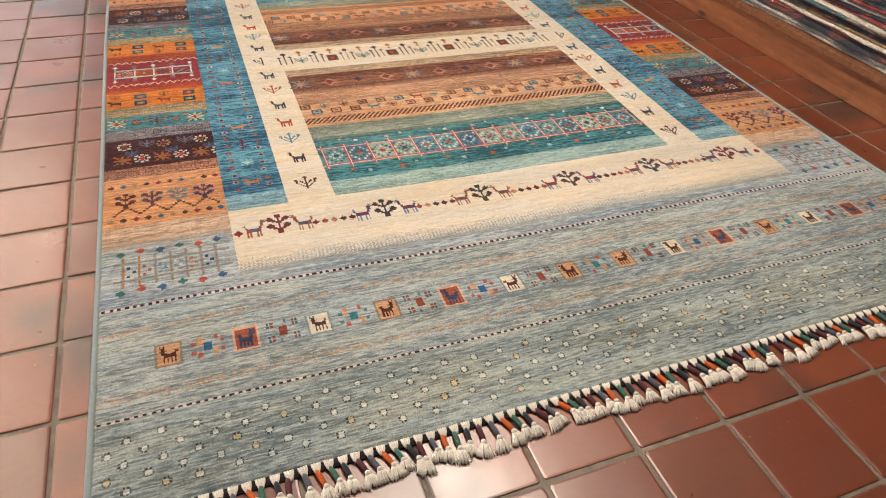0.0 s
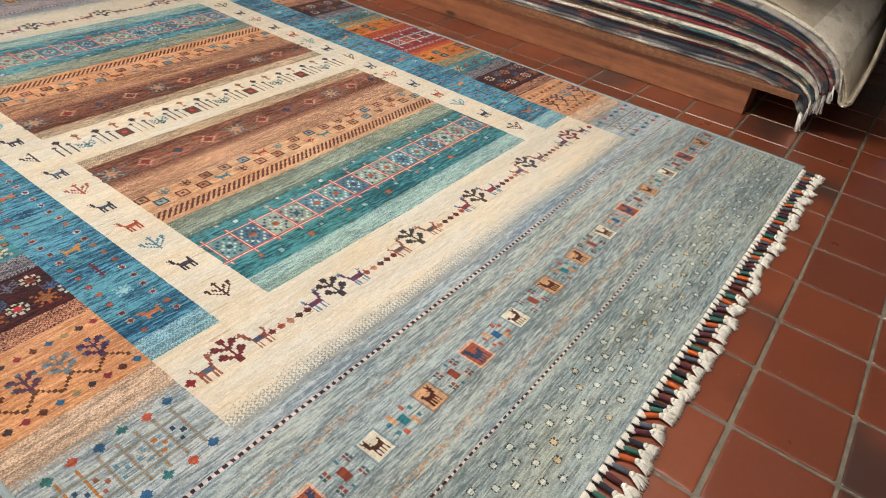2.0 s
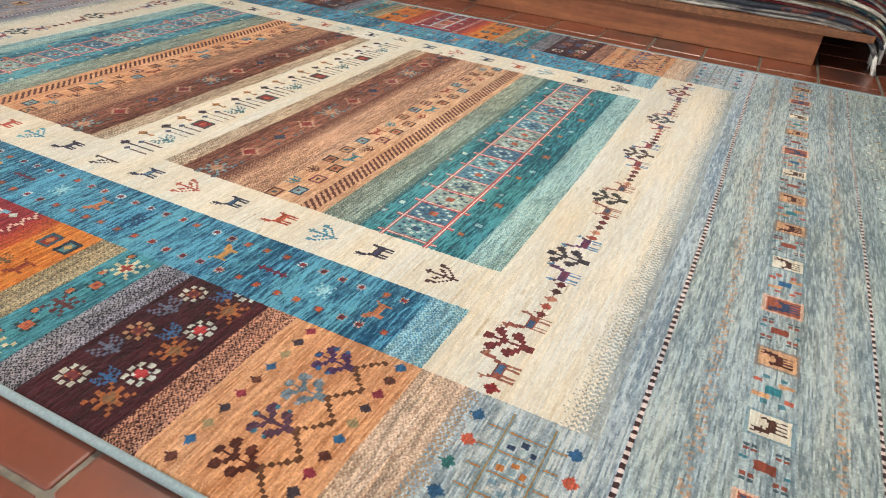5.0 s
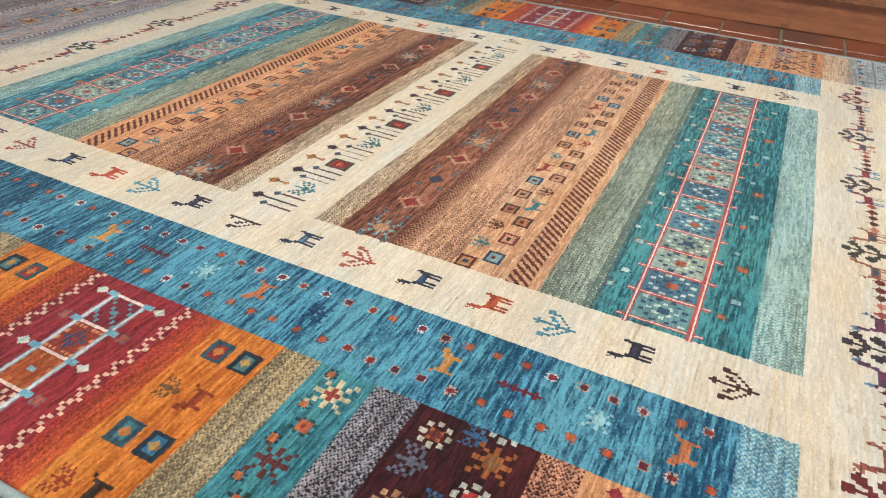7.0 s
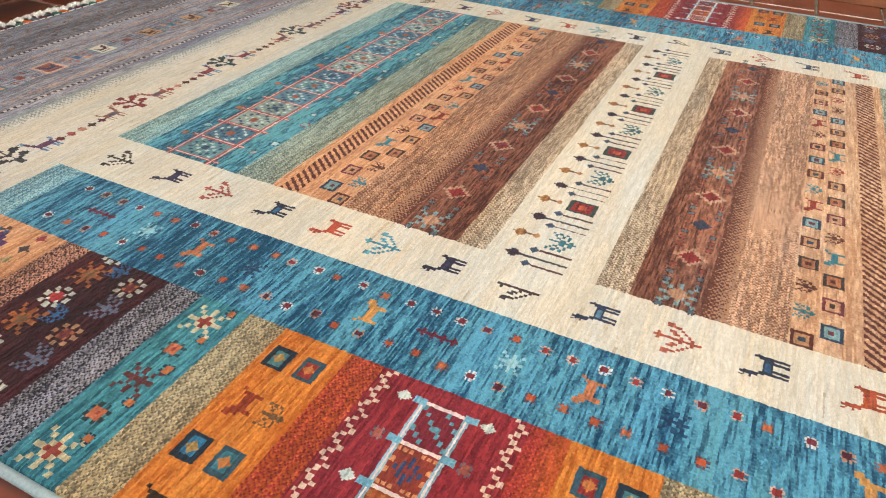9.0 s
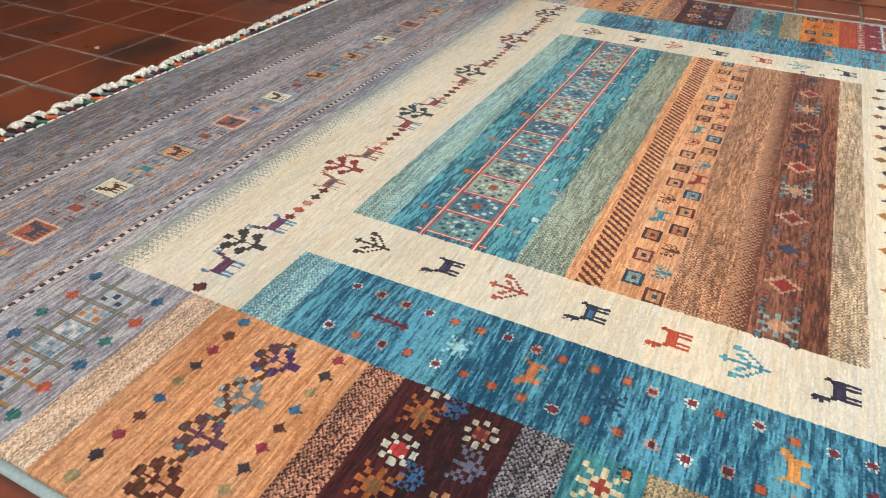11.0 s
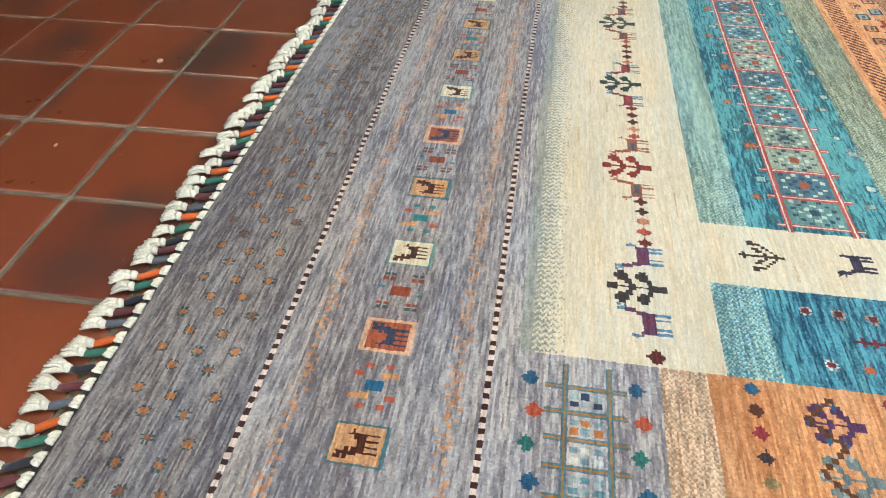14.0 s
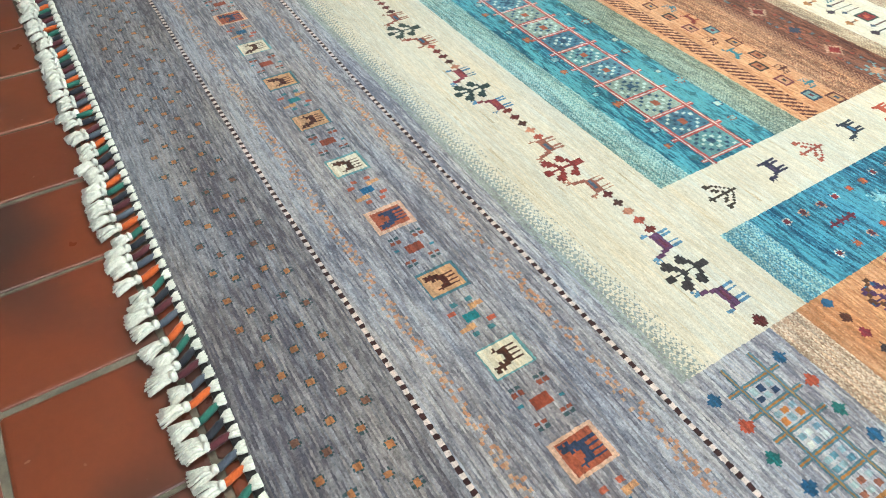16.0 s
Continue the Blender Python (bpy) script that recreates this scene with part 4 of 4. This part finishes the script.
    # the pile goes on upwards in unseen flat folded carpets, added to shade the aisle
    for k in range(11):
        thick = r.uniform(0.034, 0.05)
        zc = z + 0.03 + thick / 2
        z += thick + 0.002
        y0 = 0.50 + r.uniform(-0.04, 0.05)
        prof = [(4.6, zc), (3.0, zc), (1.6, zc), (0.9, zc), (y0 + 0.05, zc - 0.004), (y0, zc - 0.012)]
        x0 = 2.63 + r.uniform(-0.02, 0.03)
        look_at = r.randrange(len(looks))
        thing = tagged(new("folded_carpet"), "flat %s wool carpet folded on the pile" % looks[look_at][0], "carpet", "carpets in the pile")
        thing.location = (x0, y0, zc)
        bm = sheet(prof, x0, 4.2, thick, r)
        bmesh.ops.translate(bm, vec=(-x0, -y0, -zc), verts=bm.verts)
        part("fold", bm, mats[look_at], thing, smooth=True)


carpet_pile()


# ---- a trolley behind the pile ----
def disc(bm, centre, axis, radius, width, sides=28):
    c, a = Vector(centre), Vector(axis)
    pts = [c + a * (width * s) for s in (-0.5, -0.32, 0.32, 0.5)]
    return tube(bm, pts, [radius * 0.9, radius, radius, radius * 0.9], sides)


def trolley():
    thing = tagged(new("trolley"), "dark grey metal trolley with blue caster wheels", "trolley")
    thing.location = (2.62, -0.1, 0)
    bm = box(bmesh.new(), 0.0, 0.9, -1.3, 0.02, 0.155, 0.262, 0.006)
    part("deck", bm, GREY_METAL, thing)
    bm = box(bmesh.new(), -0.02, 0.10, -0.10, 0.035, 0.11, 0.25, 0.012)
    part("corner_bracket", bm, GREY_METAL, thing, "dark grey corner bracket")
    for y in (-0.03, -1.2):
        wheel = part("wheel", disc(bmesh.new(), (0.05, y, 0.064), (0.94, 0.34, 0), 0.064, 0.036), BLUE_RUBBER, thing, "blue rubber wheel", True)
        part("side_disc", disc(bmesh.new(), (0.05, y, 0.064), (0.94, 0.34, 0), 0.050, 0.042, 24), DARK, wheel, "black wheel side", True)
        part("hub", disc(bmesh.new(), (0.05, y, 0.064), (0.94, 0.34, 0), 0.026, 0.062, 16), STEEL, wheel, "zinc hub", True)
        bm = bmesh.new()
        for s in (-1, 1):
            tube(bm, [(0.05 + s * 0.030, y + s * 0.009, 0.062), (0.055 + s * 0.026, y + 0.02 + s * 0.009, 0.115), (0.06 + s * 0.018, y + 0.02, 0.14)], [0.007, 0.010, 0.012], 8)
        disc(bm, (0.06, y + 0.02, 0.147), (0, 0, 1), 0.04, 0.014, 20)
        part("fork", bm, STEEL, thing, "zinc caster fork", True)
    r = random.Random(5)
    mats = [layer_material("trolley_wool_" + str(k), *v) for k, v in enumerate((("6a2a2c", "b8ae9c", "3a3a44"), ("9a948c", "cfc8bc", "5a4a44"), ("2c3444", "8a8078", "6a3030")))]
    # the upper layers are unseen, stacked high to keep light off the aisle
    for k in range(26):
        z = 0.275 + 0.022 * k
        prof = [(-1.5, z), (-1.0, z), (-0.5, z), (-0.2, z), (-0.13 + 0.010 * min(k, 7), z - 0.006), (-0.08 + 0.010 * min(k, 7), z - 0.04), (-0.065 + 0.010 * min(k, 7), max(0.225, z - 0.16) - 0.02 * r.random())]
        x0 = 2.66 + r.uniform(-0.01, 0.01)
        c = tagged(new("folded_carpet"), "flat wool carpet lying folded on the trolley", "carpet", "carpets on the trolley")
        c.location = (x0, -0.5, z)
        bm = sheet(prof, x0, 3.5, 0.02, r)
        bmesh.ops.translate(bm, vec=(-x0, 0.5, -z), verts=bm.verts)
        part("fold", bm, mats[k % 3], c, smooth=True)


trolley()


# ---- crumbs on the tiles ----
def crumbs():
    for x, y, size in ((1.041, 3.658, 0.009), (0.727, 3.698, 0.005), (0.746, 3.798, 0.005)):
        bm = bmesh.new()
        bmesh.ops.create_icosphere(bm, subdivisions=1, radius=size)
        r = random.Random(int(1000 * x))
        for v in bm.verts:
            v.co = Vector((v.co.x * r.uniform(0.6, 1.2), v.co.y * r.uniform(0.5, 0.9), max(v.co.z * 0.45 * r.uniform(0.6, 1.0), -0.002)))
        ob = tagged(part("crumb", bm, CRUMB), "small pale crumb of dirt on the tiles", "crumb", "crumbs on the tiles")
        ob.location = (x, y, 0.002)


crumbs()


# ---- tiled floor ----
def tile_mesh(seed):
    r = random.Random(seed)
    bm = bmesh.new()
    h = 0.0955
    rings = []
    for inset, z in ((0.0, -0.011), (0.0, -0.002), (0.0012, -0.0006), (0.005, 0.0)):
        ring = []
        for sx, sy in ((-1, -1), (1, -1), (1, 1), (-1, 1)):
            for k in (0, 1):
                c = 0.004
                if (sx * sy > 0) == (k == 0):
                    x, y = sx * (h - inset), sy * (h - inset - c)
                else:
                    x, y = sx * (h - inset - c), sy * (h - inset)
                ring.append(bm.verts.new((x, y, z)))
        rings.append(ring)
    for a, b in zip(rings, rings[1:]):
        for i in range(8):
            bm.faces.new((a[i], a[(i + 1) % 8], b[(i + 1) % 8], b[i]))
    bm.faces.new(rings[-1])
    bmesh.ops.recalc_face_normals(bm, faces=bm.faces)
    return finish("tile", bm, TILE)


def floor():
    x0, x1, y0, y1 = ROOM
    bm = box(bmesh.new(), x0 - 0.2, x1 + 0.2, y0 - 0.2, y1 + 0.2, -0.06, -0.0035)
    ob = tagged(part("floor", bm, GROUT), "square terracotta floor tiles with grey joints", "floor", kind="structure")
    meshes = [tile_mesh(k) for k in range(3)]
    r = random.Random(21)
    verts, faces, singles = [], [], 0
    src = [v.co.copy() for v in meshes[0].vertices]
    polys = [tuple(p.vertices) for p in meshes[0].polygons]
    for i in range(int(x0 / 0.2), int(x1 / 0.2) + 1):
        for j in range(int(y0 / 0.2), int(y1 / 0.2) + 1):
            x, y = 0.2 * i + 0.1, 0.2 * j + 0.1
            m = pose(x + r.uniform(-0.0012, 0.0012), y + r.uniform(-0.0012, 0.0012), r.uniform(-0.0008, 0.0004), r.uniform(-0.25, 0.25), r.uniform(-0.25, 0.25), r.uniform(-0.5, 0.5))
            under = 0.3 < x < 2.1 and 0.3 < y < 3.2
            near = (-0.9 < x < 2.7 and -0.9 < y < 4.3) or (2.1 < x < 2.7 and -0.9 < y < 4.5)
            if under:
                m = pose(x, y, -0.0008)
            if near and not under and singles < 300:
                t = new("tile", meshes[r.randrange(3)])
                t.parent = ob
                t.matrix_basis = m
                singles += 1
            else:
                base = len(verts)
                verts += [m @ v for v in src]
                faces += [tuple(base + k for k in p) for p in polys]
    mesh = bpy.data.meshes.new("tiles")
    mesh.from_pydata([tuple(v) for v in verts], [], faces)
    mesh.materials.append(TILE)
    rest = new("tiles", mesh)
    rest.parent = ob
    tagged(rest, kind="stuff")


floor()
